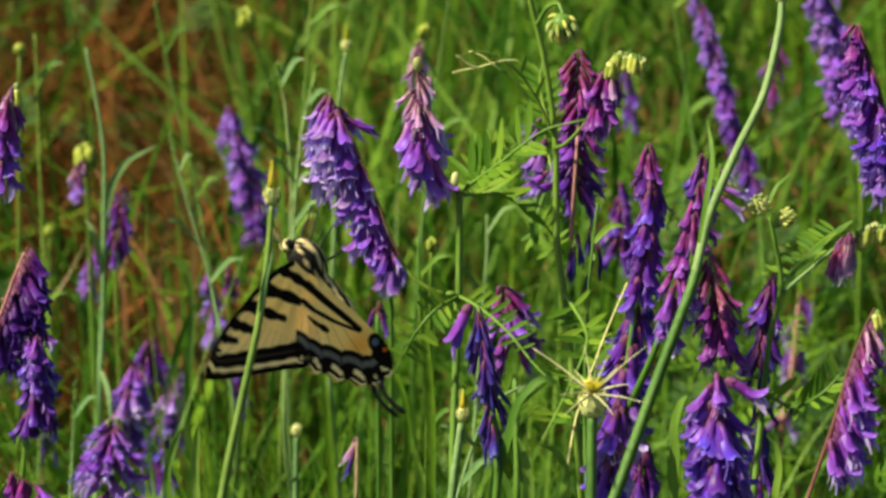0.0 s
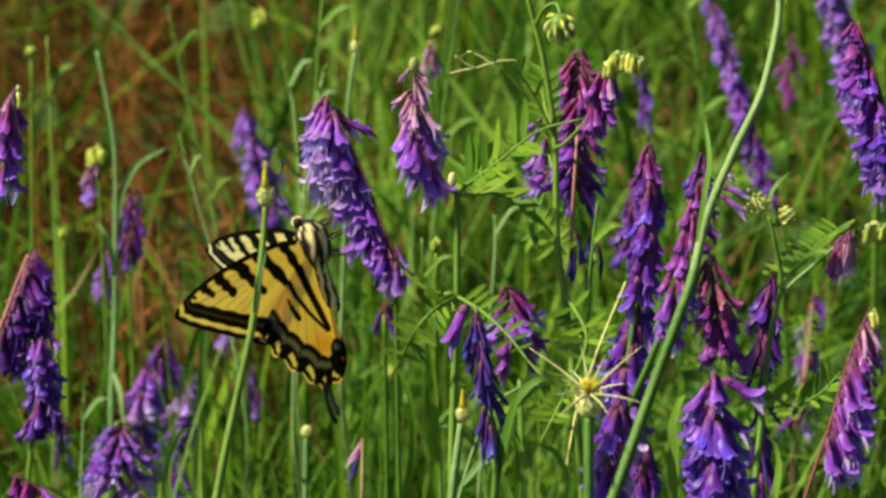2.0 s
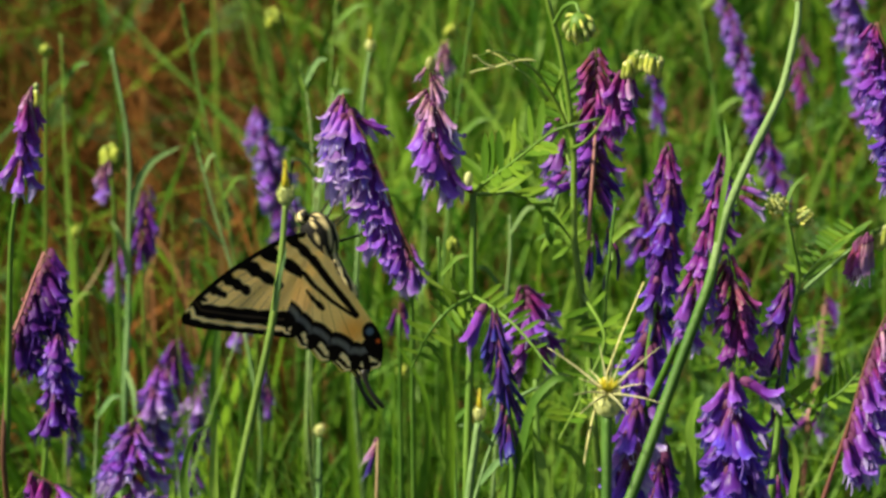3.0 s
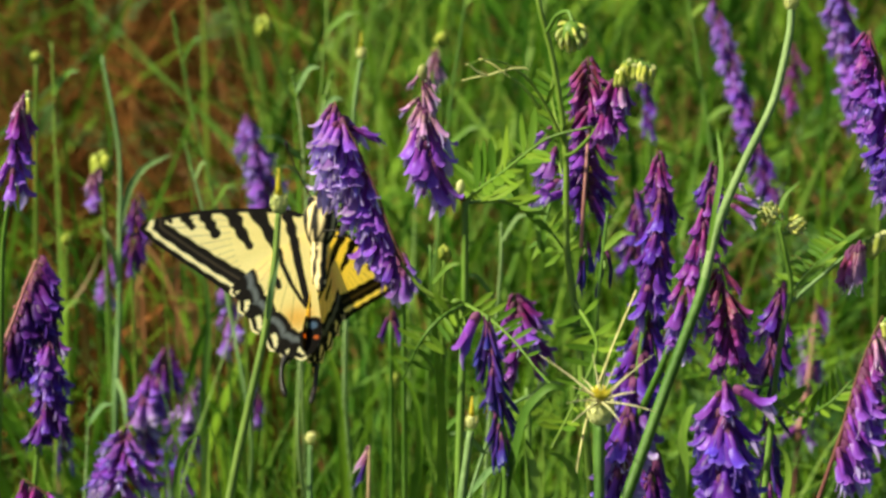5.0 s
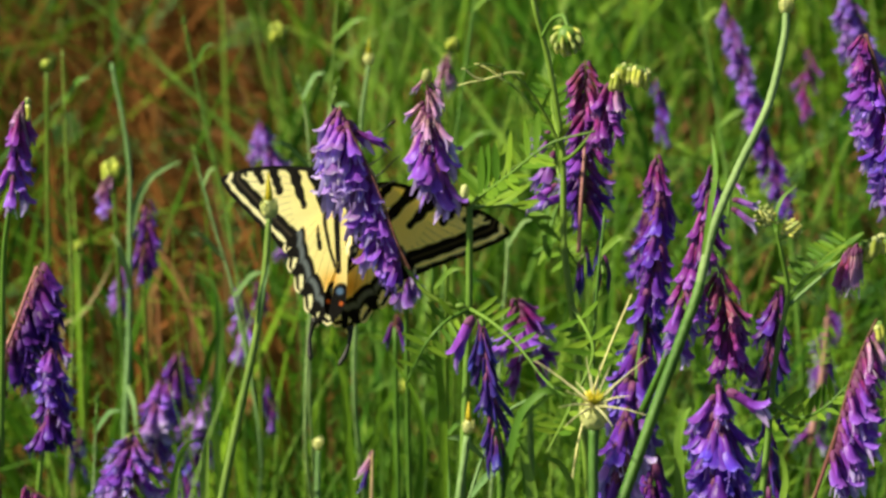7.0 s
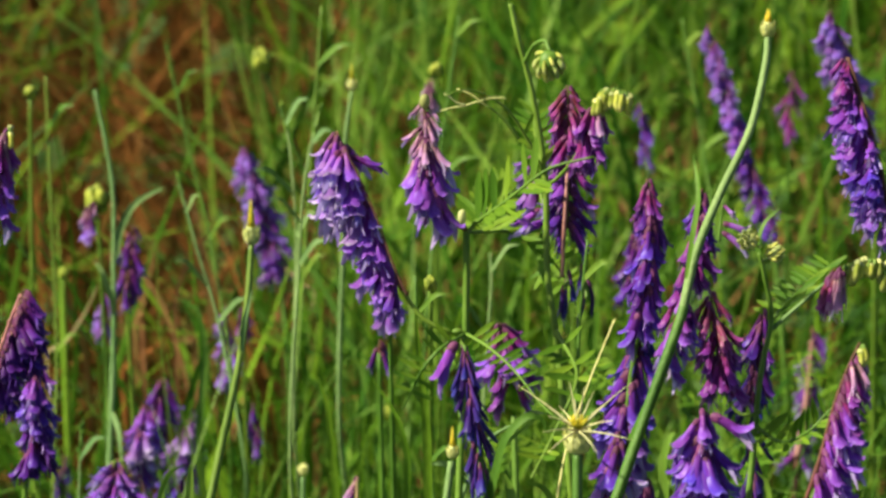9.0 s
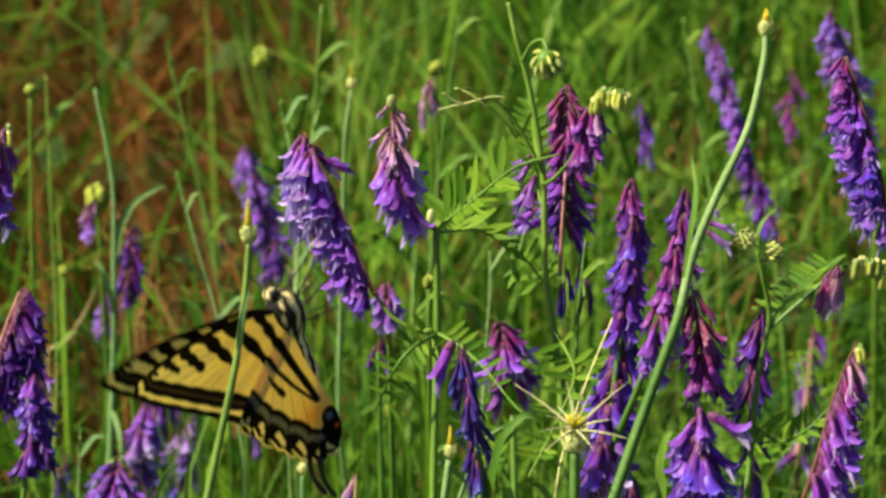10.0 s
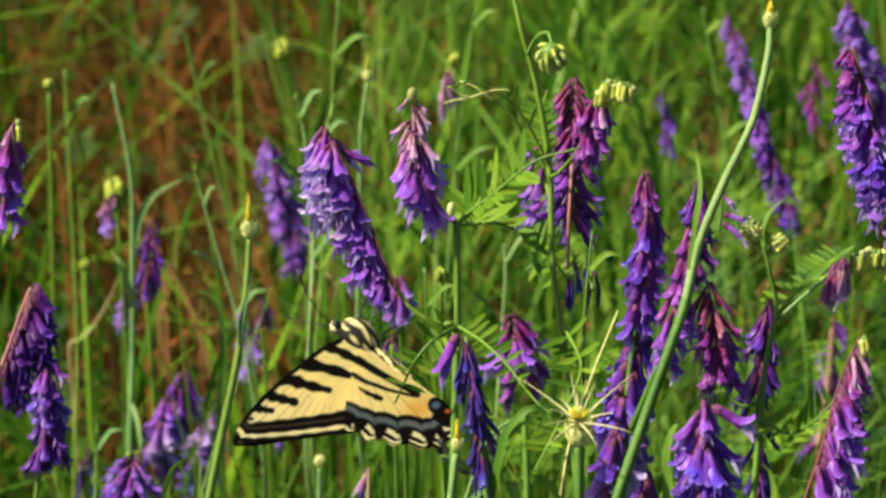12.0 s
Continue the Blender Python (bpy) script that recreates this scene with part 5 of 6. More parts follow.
# ---- the mass of grass and leaves ----
def blades(name, count, region, heights, widths, lean, material, seed, label, category, keep=None, runs=6, wave=0.0):
    """Many bent, folded blades in one mesh. region: x0, x1, y0, y1."""
    g = np.random.RandomState(seed)
    x = g.uniform(region[0], region[1], count)
    y = g.uniform(region[2], region[3], count)
    if keep is not None:
        ok = keep(x, y, g)
        x, y = x[ok], y[ok]
    n = len(x)
    z = np.array([ground_height(a, b) for a, b in zip(x, y)])
    h = g.uniform(*heights, n)
    w = g.uniform(*widths, n)
    turn = g.uniform(0, 2 * np.pi, n)
    bend = g.uniform(*lean, n)
    face = g.uniform(0, 2 * np.pi, n)
    beat, begin = g.uniform(2.0, 5.0, n), g.uniform(0, 2 * np.pi, n)
    verts = np.zeros((n, runs + 1, 3, 3))
    for i in range(runs + 1):
        f = i / runs
        out = bend * h * f ** 2.0
        out = out + wave * h * f * (np.sin(begin + beat * f) - np.sin(begin))
        cx, cy = x + np.cos(turn) * out, y + np.sin(turn) * out
        cz = z - 0.01 + h * (f - 0.35 * bend * f ** 2.5)
        ww = w * (1 - f ** 2.2) / 2 + 0.00015
        sx, sy = np.cos(face), np.sin(face)
        for j, s in enumerate((-1, 0, 1)):
            lift = 0.3 * ww * abs(s)
            verts[:, i, j, 0] = cx + sx * ww * s - sy * lift
            verts[:, i, j, 1] = cy + sy * ww * s + sx * lift
            verts[:, i, j, 2] = cz
    quad = []
    for i in range(runs):
        for j in range(2):
            a = i * 3 + j
            quad.append((a, a + 1, a + 4, a + 3))
    faces = (np.arange(n)[:, None, None] * (3 * runs + 3) + np.array(quad)[None]).reshape(-1, 4)
    me = bpy.data.meshes.new(name)
    me.from_pydata(verts.reshape(-1, 3).tolist(), [], faces.tolist())
    me.polygons.foreach_set("use_smooth", [True] * len(me.polygons))
    me.materials.append(material)
    return tagged(put(name, me), label, category, "", "stuff")


def foliage(name, count, region, levels, size, material, seed, label):
    """Many pinnate vetch leaves in one mesh. levels: heights of the leaves over the ground."""
    g = np.random.RandomState(seed)
    vs, fs = [], []
    for _ in range(count):
        x, y = g.uniform(region[0], region[1]), g.uniform(region[2], region[3])
        c = Vector((x, y, ground_height(x, y) + g.uniform(*levels)))
        a = g.uniform(0, 2 * np.pi)
        d = Vector((math.cos(a), math.sin(a), g.uniform(-0.1, 0.8))).normalized()
        across = d.cross(Vector((g.uniform(-.4, .4), g.uniform(-.4, .4), 1))).normalized()
        up = across.cross(d)
        s = size * g.uniform(0.7, 1.2)
        for i in range(9):
            p = c + d * s * 3.2 * (i / 9) - up * s * 0.8 * (i / 9) ** 2
            for q in (-1, 1):
                e = (across * q + d * 0.55 + up * g.uniform(-0.2, 0.3)).normalized() * s * (1.05 - 0.055 * i)
                w = d.cross(e).cross(e).normalized() * s * 0.11
                k = len(vs)
                vs += [p, p + e * 0.5 + w, p + e, p + e * 0.5 - w]
                fs += [(k, k + 1, k + 2, k + 3)]
        k = len(vs)
        t = across * 0.0004
        end = c + d * s * 3.2 - up * s * 0.8
        mid = c + d * s * 1.6 - up * s * 0.2
        vs += [c - t, c + t, mid + t, mid - t, end + t * 0.4, end - t * 0.4]
        fs += [(k, k + 1, k + 2, k + 3), (k + 3, k + 2, k + 4, k + 5)]
    me = bpy.data.meshes.new(name)
    me.from_pydata([tuple(v) for v in vs], [], fs)
    me.materials.append(material)
    return tagged(put(name, me), label, "foliage", "", "stuff")


def litter_share(x, y):
    """Where dead litter lies open between the plants."""
    middle = -0.165 - 0.06 * np.clip((0.8 - y) / 0.35, 0, 1)
    return np.exp(-(((x - middle) / 0.12) ** 4 + ((y - 1.02) / 0.52) ** 4))


def thin_at_litter(x, y, g):
    return g.uniform(0, 1, len(x)) > 0.945 * litter_share(x, y - 0.02)


def in_patch(x, y, g):
    """Dense in the middle, thinning out into the open meadow."""
    return g.uniform(0, 1, len(x)) < np.exp(-(x / 0.55) ** 4 - ((y - 0.85) / 1.0) ** 6)


def patch_and_litter(x, y, g):
    open_spot = np.exp(-((x - 0.12) / 0.08) ** 4 - ((y - 0.75) / 0.25) ** 4)
    return in_patch(x, y, g) & thin_at_litter(x, y, g) & (g.uniform(0, 1, len(x)) > 0.55 * open_spot)


def only_at_litter(x, y, g):
    return g.uniform(0, 1, len(x)) < 0.05 + litter_share(x, y - 0.15)


blades("meadow_grass", 11000, (-0.9, 0.9, 0.42, 2.4), (0.1, 0.34), (0.002, 0.0075), (0.05, 0.95), GRASS, 1, "dense green grass with leaning blades", "grass", patch_and_litter, 7, 0.1)
blades("meadow_grass", 4200, (-0.7, 0.7, 0.14, 0.5), (0.12, 0.27), (0.0012, 0.0034), (0.04, 0.8), GRASS, 2, "green grass blades between the flowers", "grass", lambda x, y, g: patch_and_litter(x, y, g) & ((x > -0.085) | (g.uniform(0, 1, len(x)) > 0.72)), 8, 0.12)
blades("pale_grass", 520, (-0.12, 0.15, 0.06, 0.42), (0.13, 0.3), (0.0009, 0.0022), (0.03, 0.55), PALE_GRASS, 9, "bright pale green grass stems among the flowers", "grass", None, 10, 0.1)
blades("pale_grass", 300, (-0.07, 0.02, 0.12, 0.42), (0.12, 0.25), (0.0008, 0.0019), (0.05, 0.85), PALE_GRASS, 14, "pale green grass stems under the flower spikes", "grass", None, 9, 0.12)
blades("pale_grass", 110, (-0.1, 0.02, 0.6, 1.3), (0.15, 0.32), (0.0016, 0.0042), (0.04, 0.5), PALE_GRASS, 15, "long pale green grass blades at the edge of the litter", "grass", None, 8, 0.12)
blades("pale_grass", 190, (-0.14, 0.2, 0.42, 1.1), (0.18, 0.36), (0.0016, 0.005), (0.04, 0.7), PALE_GRASS, 8, "tall pale green grass blades standing over the rest", "grass", thin_at_litter, 8, 0.12)
blades("meadow_grass", 5200, (-0.9, 0.9, -0.45, 0.14), (0.14, 0.32), (0.0009, 0.0026), (0.03, 0.5), GRASS, 3, "upright narrow green grass blades", "grass", in_patch, 8, 0.1)
blades("meadow_grass", 64000, (-2.6, 2.6, -2.4, 4.0), (0.1, 0.28), (0.004, 0.009), (0.05, 0.5), GRASS, 4, "open meadow grass all round", "grass", lambda x, y, g: ((np.abs(x) > 0.42) | (y > 1.7) | (y < -0.2)) & (np.hypot(x, y + 0.83) > 0.25) & (g.uniform(0, 1, len(x)) < np.exp(-(x / 1.9) ** 4 - ((y - 0.8) / 2.4) ** 4)), 3)
blades("dead_grass", 13000, (-0.5, 0.4, 0.55, 1.9), (0.05, 0.22), (0.0015, 0.0045), (0.2, 1.5), DRY, 5, "brown dead grass lying between the plants", "dead grass", only_at_litter, 7, 0.14)
blades("dead_grass", 1000, (-0.12, 0.36, 0.5, 1.5), (0.08, 0.2), (0.002, 0.0045), (0.1, 1.1), STRAW, 12, "single straw-coloured dead blades in the green grass", "dead grass", None, 7, 0.1)
foliage("vetch_foliage", 300, (-0.07, 0.45, 0.35, 1.6), (0.03, 0.2), 0.011, LEAF, 6, "feathery green vetch leaves low in the grass")
foliage("vetch_foliage", 26, (0.0, 0.2, 0.1, 0.4), (0.14, 0.28), 0.0085, LEAF, 7, "feathery green vetch leaves between the flower stems")
# Added dark leaves stand in for deep shade low on the right.
foliage("herb_leaves", 110, (0.06, 0.22, 0.3, 0.75), (0.04, 0.17), 0.013, BLUE_LEAF, 13, "dark green leaves added to deepen the shade under the grass")
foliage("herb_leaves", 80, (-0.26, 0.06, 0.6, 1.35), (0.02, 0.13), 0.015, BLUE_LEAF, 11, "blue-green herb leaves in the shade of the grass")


# ---- the butterfly ----
MM = 0.001
FORE = [(0.6, 2.6), (4, 5.0), (10, 6.8), (20, 7.6), (32, 7.7), (42, 6.6), (48.6, 4.6), (49.9, 2.8), (46, -1.2), (38, -7), (30, -12.6), (22.4, -17.6), (16, -14.4), (8.5, -9.4), (2.5, -4.0)]
HIND = [(0.6, -0.6), (8.4, -5.4), (16, -11.2), (21.6, -16.4), (22.4, -18.6), (19.8, -20.8), (19.4, -24), (16.2, -26), (14.8, -29.6), (11.2, -31.4), (9.4, -35), (6.4, -36.2), (4.4, -39.4), (1.8, -37.6), (-0.6, -38.2), (-3.0, -36.2), (-5.0, -33), (-5.4, -29), (-4.2, -24), (-1.8, -12)]
YEL, CREAM, INK, STEEL, ORANGE, RED = (0.97, 0.85, 0.35), (0.98, 0.92, 0.54), (0.006, 0.005, 0.004), (0.15, 0.18, 0.2), (0.86, 0.46, 0.07), (0.75, 0.16, 0.03)
DUSK = (0.06, 0.048, 0.035)


def to_line(px, py, line):
    """Distance from points to a line of straight runs, and how far along it the nearest place lies."""
    best, where = np.full(px.shape, 1e9), np.zeros(px.shape)
    for i, ((ax, ay), (bx, by)) in enumerate(zip(line, line[1:])):
        dx, dy = bx - ax, by - ay
        t = np.clip(((px - ax) * dx + (py - ay) * dy) / (dx * dx + dy * dy), 0, 1)
        d = np.hypot(px - ax - t * dx, py - ay - t * dy)
        near = d < best
        best, where = np.where(near, d, best), np.where(near, (i + t) / (len(line) - 1), where)
    return best, where


def over(col, colour, mask):
    m = np.clip(mask, 0, 1)[..., None]
    return col * (1 - m) + np.array(colour) * m


def stripe(col, u, v, line, w0, w1, wob=0.35):
    d, s = to_line(u, v, line)
    w = (w0 + (w1 - w0) * s) / 2 * (1 + wob * np.sin(s * 19 + line[0][0]) * 0.5)
    return over(col, INK, (w - d) / 0.28 + 0.5)


def wing_mesh(name, outline, hub, paint, mirrored, lift=0.0, around=360, rings=120, camber=1.6):
    ring = [Vector((*p, 0)) for p in outline]
    closed = smooth_path(ring + [ring[0]], around)[:-1]
    f = np.linspace(0.0, 1.0, rings)[1:] ** 0.8
    edge = np.array([(p.x, p.y) for p in closed])
    u = hub[0] + (edge[None, :, 0] - hub[0]) * f[:, None]
    v = hub[1] + (edge[None, :, 1] - hub[1]) * f[:, None]
    col = paint(u, v)
    z = camber * np.sin(np.clip(u / 50, 0, 1) * 3.0) * 0.9 + 0.05 * np.sin(np.arctan2(v - 2, u + 3) * 26) * np.clip(u / 20, 0, 1) + lift
    sx = -1 if mirrored else 1
    pts = np.stack([u * sx, v, z], -1).reshape(-1, 3) * MM
    n = around
    quads = []
    for i in range(rings - 2):
        for k in range(n):
            a, b = i * n + k, i * n + (k + 1) % n
            quads.append((a, b, b + n, a + n) if not mirrored else (a, a + n, b + n, b))
    c = len(pts)
    pts = np.vstack([pts, [[hub[0] * sx * MM, hub[1] * MM, lift * MM]]])
    quads += [(c, (k + 1) % n, k) for k in range(n)]
    colours = np.vstack([col.reshape(-1, 3), [YEL]])
    me = bpy.data.meshes.new(name)
    me.from_pydata(pts.tolist(), [], quads)
    layer = me.color_attributes.new("paint", "FLOAT_COLOR", "POINT")
    layer.data.foreach_set("color", np.hstack([colours, np.ones((len(colours), 1))]).astype(np.float32).ravel())
    me.polygons.foreach_set("use_smooth", [True] * len(me.polygons))
    me.materials.append(WING)
    return me


def fore_paint(u, v):
    col = np.ones(u.shape + (3,)) * np.array(YEL)
    col = over(col, CREAM, (np.hypot(u - 14, v) - 4) / 26)
    for k in range(10):
        a = radians(11 - 4.8 * k)
        d, s = to_line(u, v, [(3, 2), (3 + 52 * math.cos(a), 2 + 52 * math.sin(a))])
        col = over(col, INK, ((0.1 + 0.2 * s) - d) / 0.22 * 0.65 * (s > 0.4))
    col = stripe(col, u, v, [(17.8, 9.0), (14.4, 3), (11.6, -2), (9.2, -8), (8.4, -12)], 4.6, 1.4)
    col = stripe(col, u, v, [(25.2, 9.0), (22.8, 4.6), (21.0, 1.0), (18.2, -3.6)], 4.8, 2.2)
    col = stripe(col, u, v, [(32.8, 8.6), (30.4, 4.4), (28.2, 0.6)], 3.8, 2.6)
    col = stripe(col, u, v, [(38.6, 7.8), (36.4, 4.8), (35.0, 3.0)], 3.2, 1.8)
    col = stripe(col, u, v, [(42.6, 6.4), (41.0, 4.6)], 1.8, 1.2)
    col = stripe(col, u, v, [(8.8, 8.0), (6.6, 2), (4.8, -5)], 3.0, 2.6)
    d, s = to_line(u, v, FORE[1:7])
    col = over(col, INK, (1.0 + 0.4 * (1 - s) - d) / 0.3 + 0.5)
    d, s = to_line(u, v, FORE[6:12])
    inner = 6.0 + 0.7 * s + 0.35 * np.abs(np.sin(s * 25))
    col = over(col, INK, (inner - d) / 0.35 + 0.5)
    col = over(col, DUSK, np.clip((0.5 - np.abs(d - 4.6)) / 0.4, 0, 1))
    band = 0.62 - np.abs(d - 2.0) + 0.14 * np.cos(s * 2 * math.pi * 8)
    col = over(col, CREAM, band / 0.3 + 0.5)
    return col


def hind_paint(u, v):
    col = np.ones(u.shape + (3,)) * np.array(YEL)
    col = over(col, CREAM, (u - 9) / 12 * 0.7)
    glow = np.exp(-(((u - 2.0) / 5) ** 2 + ((v + 26.0) / 3.8) ** 2))
    col = over(col, ORANGE, glow * 0.85)
    for k in range(6):
        a = radians(-46 - 8.5 * k)
        d, s = to_line(u, v, [(3, 0), (3 + 36 * math.cos(a), 36 * math.sin(a))])
        col = over(col, INK, ((0.1 + 0.18 * s) - d) / 0.22 * 0.6 * (s > 0.35))
    col = stripe(col, u, v, [(9.6, -4.5), (8.0, -10), (4.4, -16.5), (-0.2, -22.8)], 1.7, 0.9, 0.1)
    col = stripe(col, u, v, [(10.6, -10.6), (10.0, -13.0), (8.2, -16.8)], 0.7, 1.9, 0.3)
    col = stripe(col, u, v, [(5.4, -2), (3.2, -10), (-0.8, -22.4)], 2.8, 1.8, 0.1)
    d, s = to_line(u, v, HIND[3:16])
    wide = 7.4 + 0.8 * np.sin(s * math.pi) + 0.5 * np.sin(s * 2 * math.pi * 6)
    col = over(col, INK, (wide - d) / 0.45 + 0.5)
    mottle = 0.55 + 0.45 * np.cos(s * 2 * math.pi * 6 + 0.8 * np.sin(u * 1.7))
    col = over(col, STEEL, np.clip((1.3 - np.abs(d - 5.2 - 0.4 * np.sin(s * 40))) / 0.9, 0, 1) * mottle * (s < 0.9))
    lun = ((s * 6.0 + 0.1) % 1.0) - 0.5
    bar = np.clip((0.4 - np.abs(lun)) / 0.07, 0, 1) * (s > 0.03) * (s < 0.99)
    col = over(col, CREAM, np.clip((0.8 - np.abs(d - 2.6 + 2.4 * lun ** 2 + 1.2 * lun)) / 0.3 + 0.5, 0, 1) * bar)
    col = over(col, CREAM, np.clip((0.6 - d) / 0.25 + 0.5, 0, 1) * bar)
    col = over(col, INK, (3.3 - np.hypot(u + 3.0, v + 28.6)) / 0.5)
    col = over(col, RED, (0.8 - np.hypot((u + 3.9) * 0.8, v + 31.4)) / 0.5)
    col = over(col, (0.1, 0.18, 0.32), (1.35 - np.hypot((u + 2.6) * 0.8, v + 28.0)) / 0.7)
    return col


def tail_mesh(mirrored):
    bm = bmesh.new()
    sx = -1 if mirrored else 1
    pts = smooth_path([Vector((sx * x, y, -0.3)) * MM for x, y in ((4.2, -37.0), (5.0, -40), (4.9, -43.4), (4.0, -46.6), (3.0, -48.8))], 12)
    tube(bm, pts, [w * MM for w in (1.3, 1.0, 0.8, 0.65, 0.6, 0.6, 0.62, 0.66, 0.72, 0.8, 0.8, 0.65, 0.25)], 8)
    return mesh_of("tail", bm, BLACK)


def striped(bm, name, parent, rule, label=""):
    """A furry part whose yellow and black stripes follow rule(point)."""
    me = bpy.data.meshes.new(name)
    bm.normal_update()
    bm.to_mesh(me)
    bm.free()
    layer = me.color_attributes.new("paint", "FLOAT_COLOR", "POINT")
    for i, v in enumerate(me.vertices):
        layer.data[i].color = (*rule(v.co / MM), 1)
    for p in me.polygons:
        p.use_smooth = True
    me.materials.append(FUR)
    return put(name, me, parent, None, label)


def body_rule(c):
    a = math.degrees(math.atan2(c.x, -c.z))
    k = (abs(a) + 4 * math.sin(c.y * 1.3)) % 52
    return INK if k < (25 if c.y < -4 else 33) or abs(a) > 140 else (0.84, 0.69, 0.33)


def make_butterfly():
    b = thing("butterfly", (0, 0, 0), "yellow tiger swallowtail butterfly with black stripes and tails", "butterfly")
    bm = bmesh.new()
    rows = [Vector((0, y, z)) * MM for y, z in ((7.2, 2.6), (6.3, 2.0), (4.5, 0.9), (2, 0.1), (-1, -0.2), (-3.5, 0), (-5, 0))]
    tube(bm, rows, [r * MM for r in (2.2, 3.6, 4.6, 4.8, 4.2, 3.2, 2.0)], 28)
    striped(bm, "thorax", b, body_rule, "furry yellow and black thorax")
    bm = bmesh.new()
    rows = smooth_path([Vector((0, y, z)) * MM for y, z in ((-3.5, 0), (-7.5, -0.2), (-12, -0.8), (-15.8, -1.8), (-18.2, -2.6))], 18)
    tube(bm, rows, [MM * (2.4 - 0.5 * (i / 18) - 1.2 * max(0, (i - 12) / 6) ** 2 + 0.12 * math.sin(i * 2.1)) for i in range(19)], 28)
    striped(bm, "abdomen", b, body_rule, "yellow abdomen with black lines")
    bm = bmesh.new()
    ball(bm, Vector((0, 8.2, 3.2)) * MM, 2.0 * MM, (1.1, 1, 0.95), 10, 18)
    head = striped(bm, "head", b, lambda c: (0.86, 0.72, 0.36) if abs(abs(c.x) - 0.9) < 0.45 else INK)
    for s in (-1, 1):
        bm = bmesh.new()
        ball(bm, Vector((1.6 * s, 8.6, 3.2)) * MM, 1.1 * MM, (0.8, 1, 1), 8, 10)
        part("eye", bm, BLACK, head)
        bm = bmesh.new()
        way = smooth_path([Vector((x * s, y, z)) * MM for x, y, z in ((0.5, 9.4, 3.8), (3.5, 14.4, 5.6), (7.5, 19.6, 6.4), (11, 23.6, 6.0))], 16)
        tube(bm, way, [MM * (0.16 if i < 13 else 0.2 + 0.12 * (i - 12)) for i in range(16)] + [0.2 * MM], 6)
        part("antenna", bm, BLACK, head, "black clubbed antenna")
        for k, (y, fore) in enumerate(((4.5, 5.5), (1.5, 2.5), (-1.5, -1.0))):
            bm = bmesh.new()
            way = [Vector(q) * MM for q in ((1.2 * s, y, -2.2), (3.0 * s, y + fore * 0.5, -5.0), (2.4 * s, y + fore * 0.9, -9.0), (2.2 * s, y + fore * 1.3, -12.5), (2.6 * s, y + fore * 1.45, -13.6))]
            tube(bm, smooth_path(way, 14), [0.34 * MM, 0.13 * MM], 6)
            part("leg", bm, BLACK, b, "thin black leg")
    wings = {}
    for side, flip in (("right", False), ("left", True)):
        f = put("forewing", wing_mesh("forewing", FORE, (2.0, 1.0), fore_paint, flip), b, None, "yellow forewing with black tiger stripes")
        h = put("hindwing", wing_mesh("hindwing", HIND, (4.0, -16.0), hind_paint, flip, -0.3), b, None, "yellow hindwing with black scalloped border")
        put("tail", tail_mesh(flip), h, None, "black tail")
        wings[side] = (f, h)
    return b, wings


butterfly, wings = make_butterfly()


# ---- what moves ----
def flap(side, degrees):
    s = -1 if side == "right" else 1
    return pose(-s * 0.0015, 0, 0.0015, 0, s * degrees, 0)


def sway(plant, rows):
    """Rows of seconds and degrees of lean to the side and back, about the plant's foot."""
    at = plant.location.copy()
    walk(plant, [(t, Matrix.Translation(at) @ pose(0, 0, 0, back, side, 0)) for t, side, back in rows])


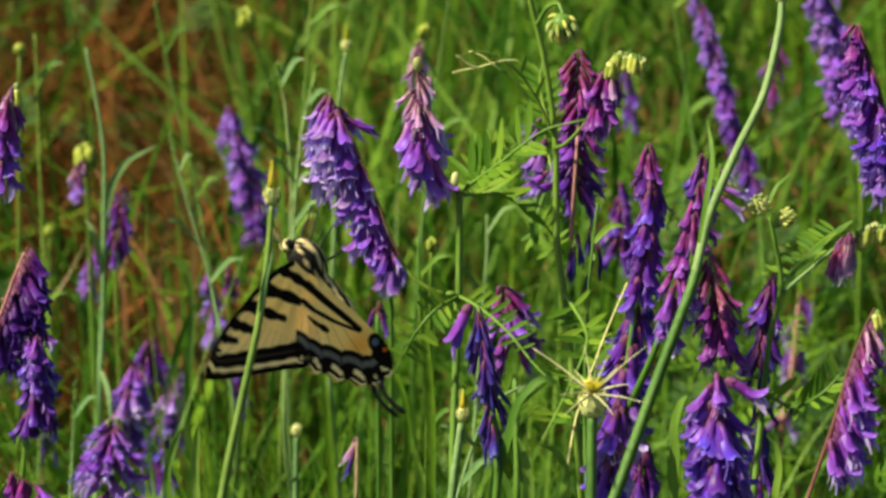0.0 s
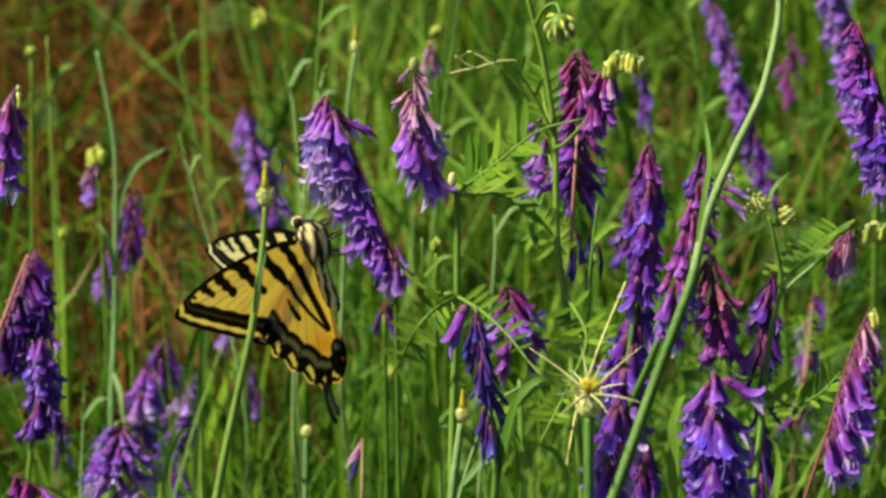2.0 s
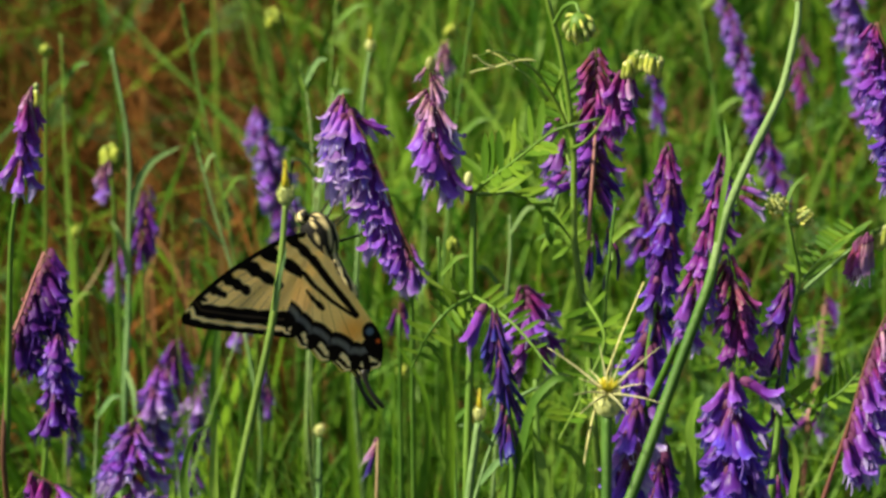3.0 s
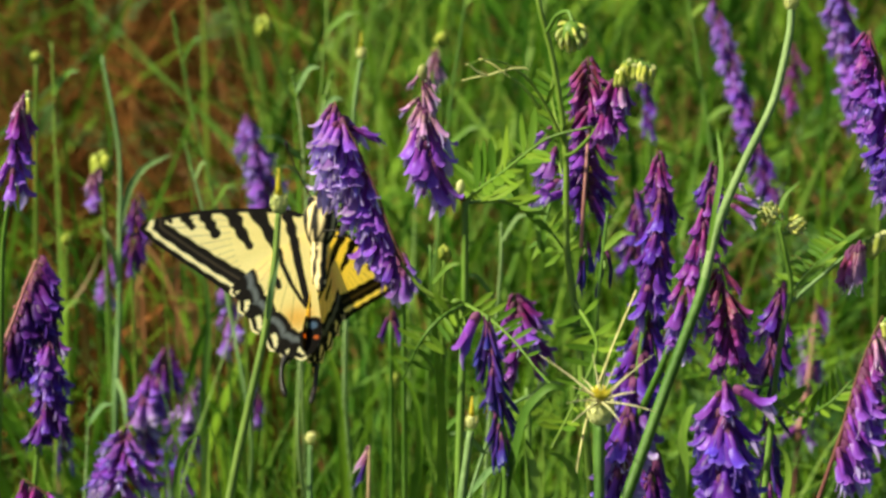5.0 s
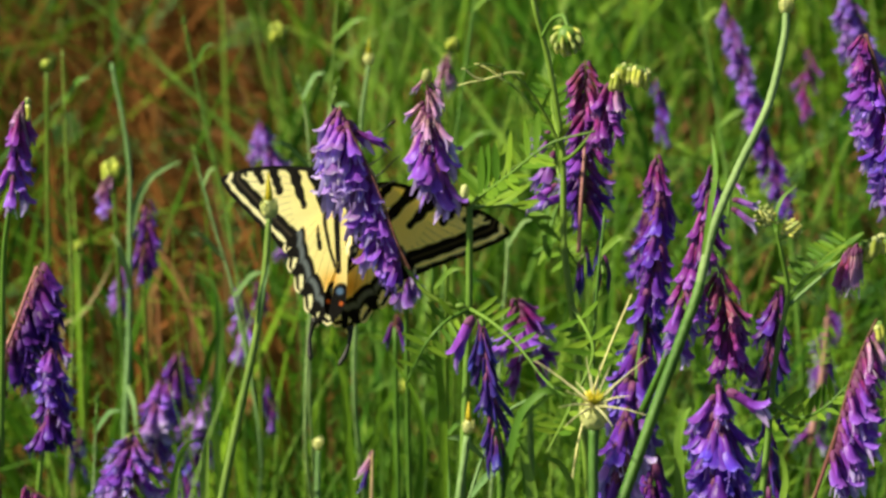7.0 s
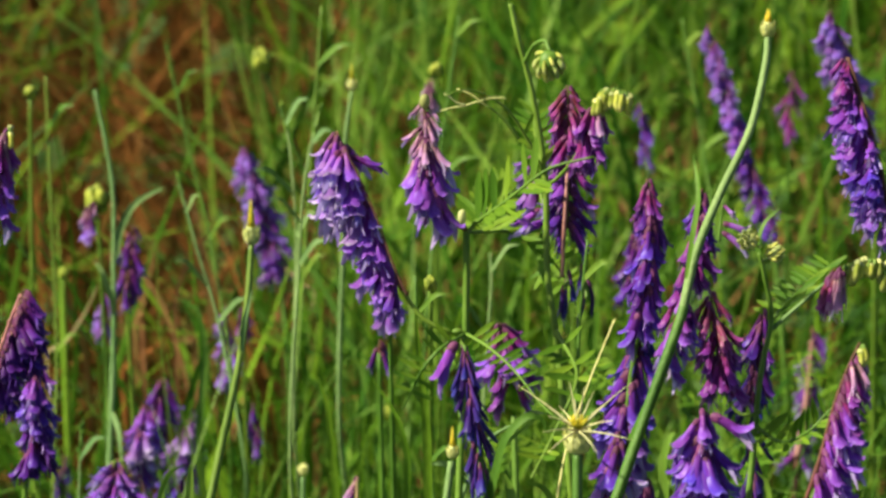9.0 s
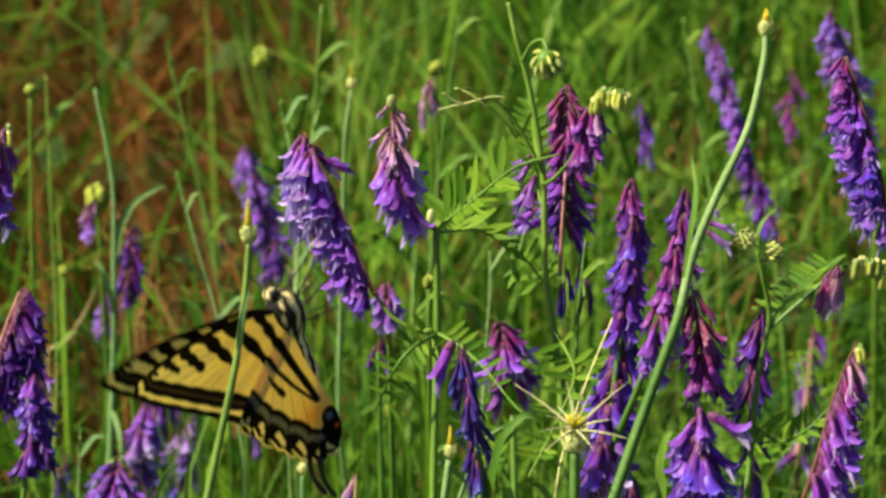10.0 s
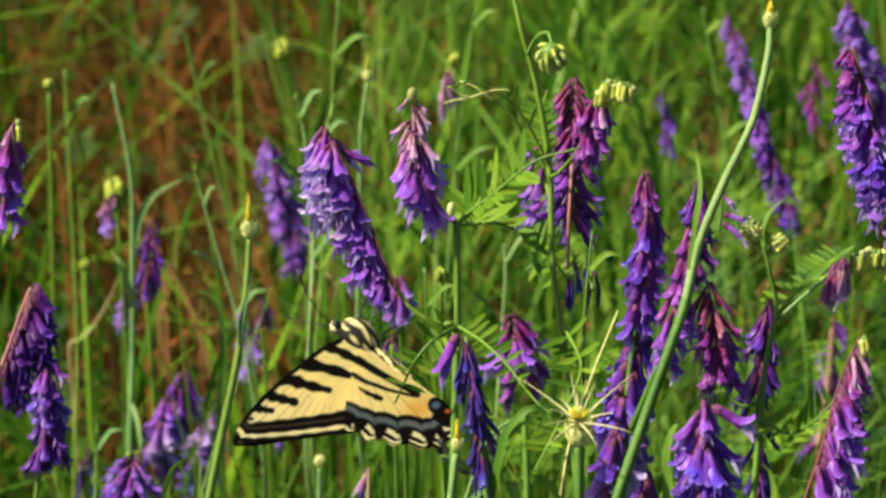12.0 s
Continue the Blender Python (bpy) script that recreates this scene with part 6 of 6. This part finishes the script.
def motions():
    walk(butterfly, [
        (0, pose(-0.0365, 0.0907, 0.3689, 106.1, -33.9, -46.6)),
        (0.5, pose(-0.0362, 0.0869, 0.3769, 104.1, -8.0, -96.3)),
        (1, pose(-0.0359, 0.0848, 0.3769, 102.2, -7.5, -96.0)),
        (1.5, pose(-0.0350, 0.0841, 0.3776, 100.2, -5.3, -96.9)),
        (2, pose(-0.0349, 0.0788, 0.3785, 100.9, -8.7, -92.8)),
        (2.5, pose(-0.0359, 0.0766, 0.3793, 102.8, -7.8, -93.1)),
        (3, pose(-0.0380, 0.0867, 0.3774, 96.0, -29.6, -50.5)),
        (4, pose(-0.0374, 0.0903, 0.3788, 105.0, -34.1, -93.9)),
        (5, pose(-0.0369, 0.0939, 0.3802, 115.3, -32.0, -138.1)),
        (5.5, pose(-0.0302, 0.0913, 0.3861, 98.3, -28.0, -143.5)),
        (6, pose(-0.0310, 0.0960, 0.3839, 95.7, -18.1, -143.5)),
        (6.5, pose(-0.0300, 0.1094, 0.3834, 110.5, -22.6, -142.0)),
        (7, pose(-0.0266, 0.1189, 0.3826, 105.2, -22.3, -150.6)),
        (7.2, pose(-0.0266, 0.1189, 0.3826, 105.2, -22.3, -150.6)),
        (7.6, pose(-0.0440, 0.1216, 0.3779, 110.1, 26.2, 165.1)),
        (7.75, pose(-0.0595, 0.1413, 0.3798, 110.0, 35.3, 173.6)),
        (7.9, pose(-0.0854, 0.1604, 0.3805, 108.2, 41.5, 174.2)),
        (8.05, pose(-0.1189, 0.1782, 0.3784, 95.3, 51.0, 161.0)),
        (8.2, pose(-0.1541, 0.1778, 0.3795, 74.3, 50.2, 143.2)),
        (8.5, pose(-0.2041, 0.1738, 0.3719, 78.4, 57.0, 92.2)),
        (8.6, pose(-0.2122, 0.1609, 0.3720, 30.1, 37.3, 22.0)),
        (8.7, pose(-0.2206, 0.1477, 0.3721, 24.9, -0.7, -14.1)),
        (8.8, pose(-0.2287, 0.1348, 0.3722, 44.1, -33.2, -53.2)),
        (9.1, pose(-0.2121, 0.1045, 0.3677, 46.6, -16.2, -82.9)),
        (9.3, pose(-0.1814, 0.0943, 0.3647, 40.5, -13.5, -90.4)),
        (9.5, pose(-0.1203, 0.0880, 0.3680, 3.2, -33.8, -80.3)),
        (9.6, pose(-0.0951, 0.0880, 0.3934, 18.4, -25.4, -96.7)),
        (9.7, pose(-0.0785, 0.0846, 0.3841, 22.1, -25.0, -97.0)),
        (9.8, pose(-0.0489, 0.0767, 0.3870, 28.3, -25.3, -94.5)),
        (9.85, pose(-0.0408, 0.0475, 0.3927, 63.4, -11.4, -73.4)),
        (9.9, pose(-0.0328, 0.0183, 0.3984, 100.2, -12.1, -48.5)),
        (10, pose(-0.0348, 0.0123, 0.3964, 100.2, -12.1, -48.5)),
        (10.2, pose(-0.0346, 0.0999, 0.3589, 97.4, -35.1, -39.7)),
        (10.5, pose(-0.0346, 0.0999, 0.3569, 97.4, -35.1, -39.7)),
        (11, pose(-0.0313, 0.1049, 0.3545, 104.1, -39.9, -35.3)),
        (11.5, pose(-0.0258, 0.0735, 0.3643, 104.0, -52.9, -47.9)),
        (12, pose(-0.0224, 0.0944, 0.3533, 114.6, -53.6, -65.9)),
    ])
    drawn_back = [(0.0, 9.8), (0.5, 6.5), (1.0, 6.1), (1.5, 5.8), (2.0, 7.6), (2.5, 6.6), (3.0, 9.1), (5.0, 3.6), (5.5, 7.6), (6.0, 7.2), (6.5, 2.2), (7.0, 5.5), (7.6, 2), (9.8, 0), (10.0, 0), (10.5, 9.1), (11.0, 9.9), (11.5, 7.4), (12.0, 6.5)]
    for side, beats in (("right", [(0.0, 90), (0.5, 41), (1.0, 41), (1.5, 44), (2.0, 42), (2.5, 40), (3.0, 90), (5.0, 62), (5.5, 67), (6.0, 66), (6.5, 58), (7.0, 71), (7.2, 71), (7.6, 35), (7.75, -25), (7.9, 40), (8.05, -25), (8.2, 40), (8.5, 0), (8.8, 30), (9.1, -20), (9.3, 40), (9.5, 4), (9.6, -42), (9.7, -44), (9.8, -36), (9.9, 75), (10.0, 90), (10.2, 90), (10.5, 90), (11.0, 90), (11.5, 90), (12.0, 90)]), ("left", [(0.0, 90), (0.5, 38), (1.0, 40), (1.5, 42), (2.0, 44), (2.5, 39), (3.0, 90), (5.0, 16), (5.5, 9), (6.0, 9), (6.5, -5), (7.0, -5), (7.2, -5), (7.6, 45), (7.75, -20), (7.9, 40), (8.05, -25), (8.2, 40), (8.5, 0), (8.8, 30), (9.1, -20), (9.3, 40), (9.5, -1), (9.6, 6), (9.7, 5), (9.8, 8), (9.9, 42), (10.0, 72), (10.2, 90), (10.5, 90), (11.0, 90), (11.5, 90), (12.0, 90)])):
        fore, hind = wings[side]
        turn = 1 if side == "left" else -1
        walk(hind, [(t, flap(side, a)) for t, a in beats])
        back = [np.interp(t, *zip(*drawn_back)) for t, a in beats]
        walk(fore, [(t, flap(side, a) @ pose(0, 0, 0, 0, 0, turn * b)) for (t, a), b in zip(beats, back)])
    sway(main_vetch, [(0, 0.00, 0), (0.5, -0.08, 0), (1, -0.08, 0), (1.5, -0.16, 0), (2, -0.06, 0), (2.5, -0.14, 0), (3, -0.14, 0), (5, -0.16, 0), (5.5, 0.02, 0), (6, -0.04, 0), (6.5, 0.05, 0), (7, 0.15, 0), (9, 0.69, 0), (9.5, 0.92, 0), (10, -0.39, 0), (10.5, -0.44, 0), (11, -0.08, 0), (11.5, 0.15, 0), (12, 0.16, 0)])
    sway(pair_vetch, [(0, 0.00, 0), (0.5, -0.01, 0), (1, -0.02, 0), (1.5, -0.01, 0), (2, 0.04, 0), (2.5, 0.06, 0), (3, 0.09, 0), (5, 0.04, 0), (5.5, 0.09, 0), (6, 0.07, 0), (6.5, 0.15, 0), (7, 0.15, 0), (9, 0.46, 0), (9.5, 0.54, 0), (10, -0.11, 0), (10.5, -0.11, 0), (11, 0.12, 0), (11.5, 0.21, 0), (12, 0.23, 0)])


motions()
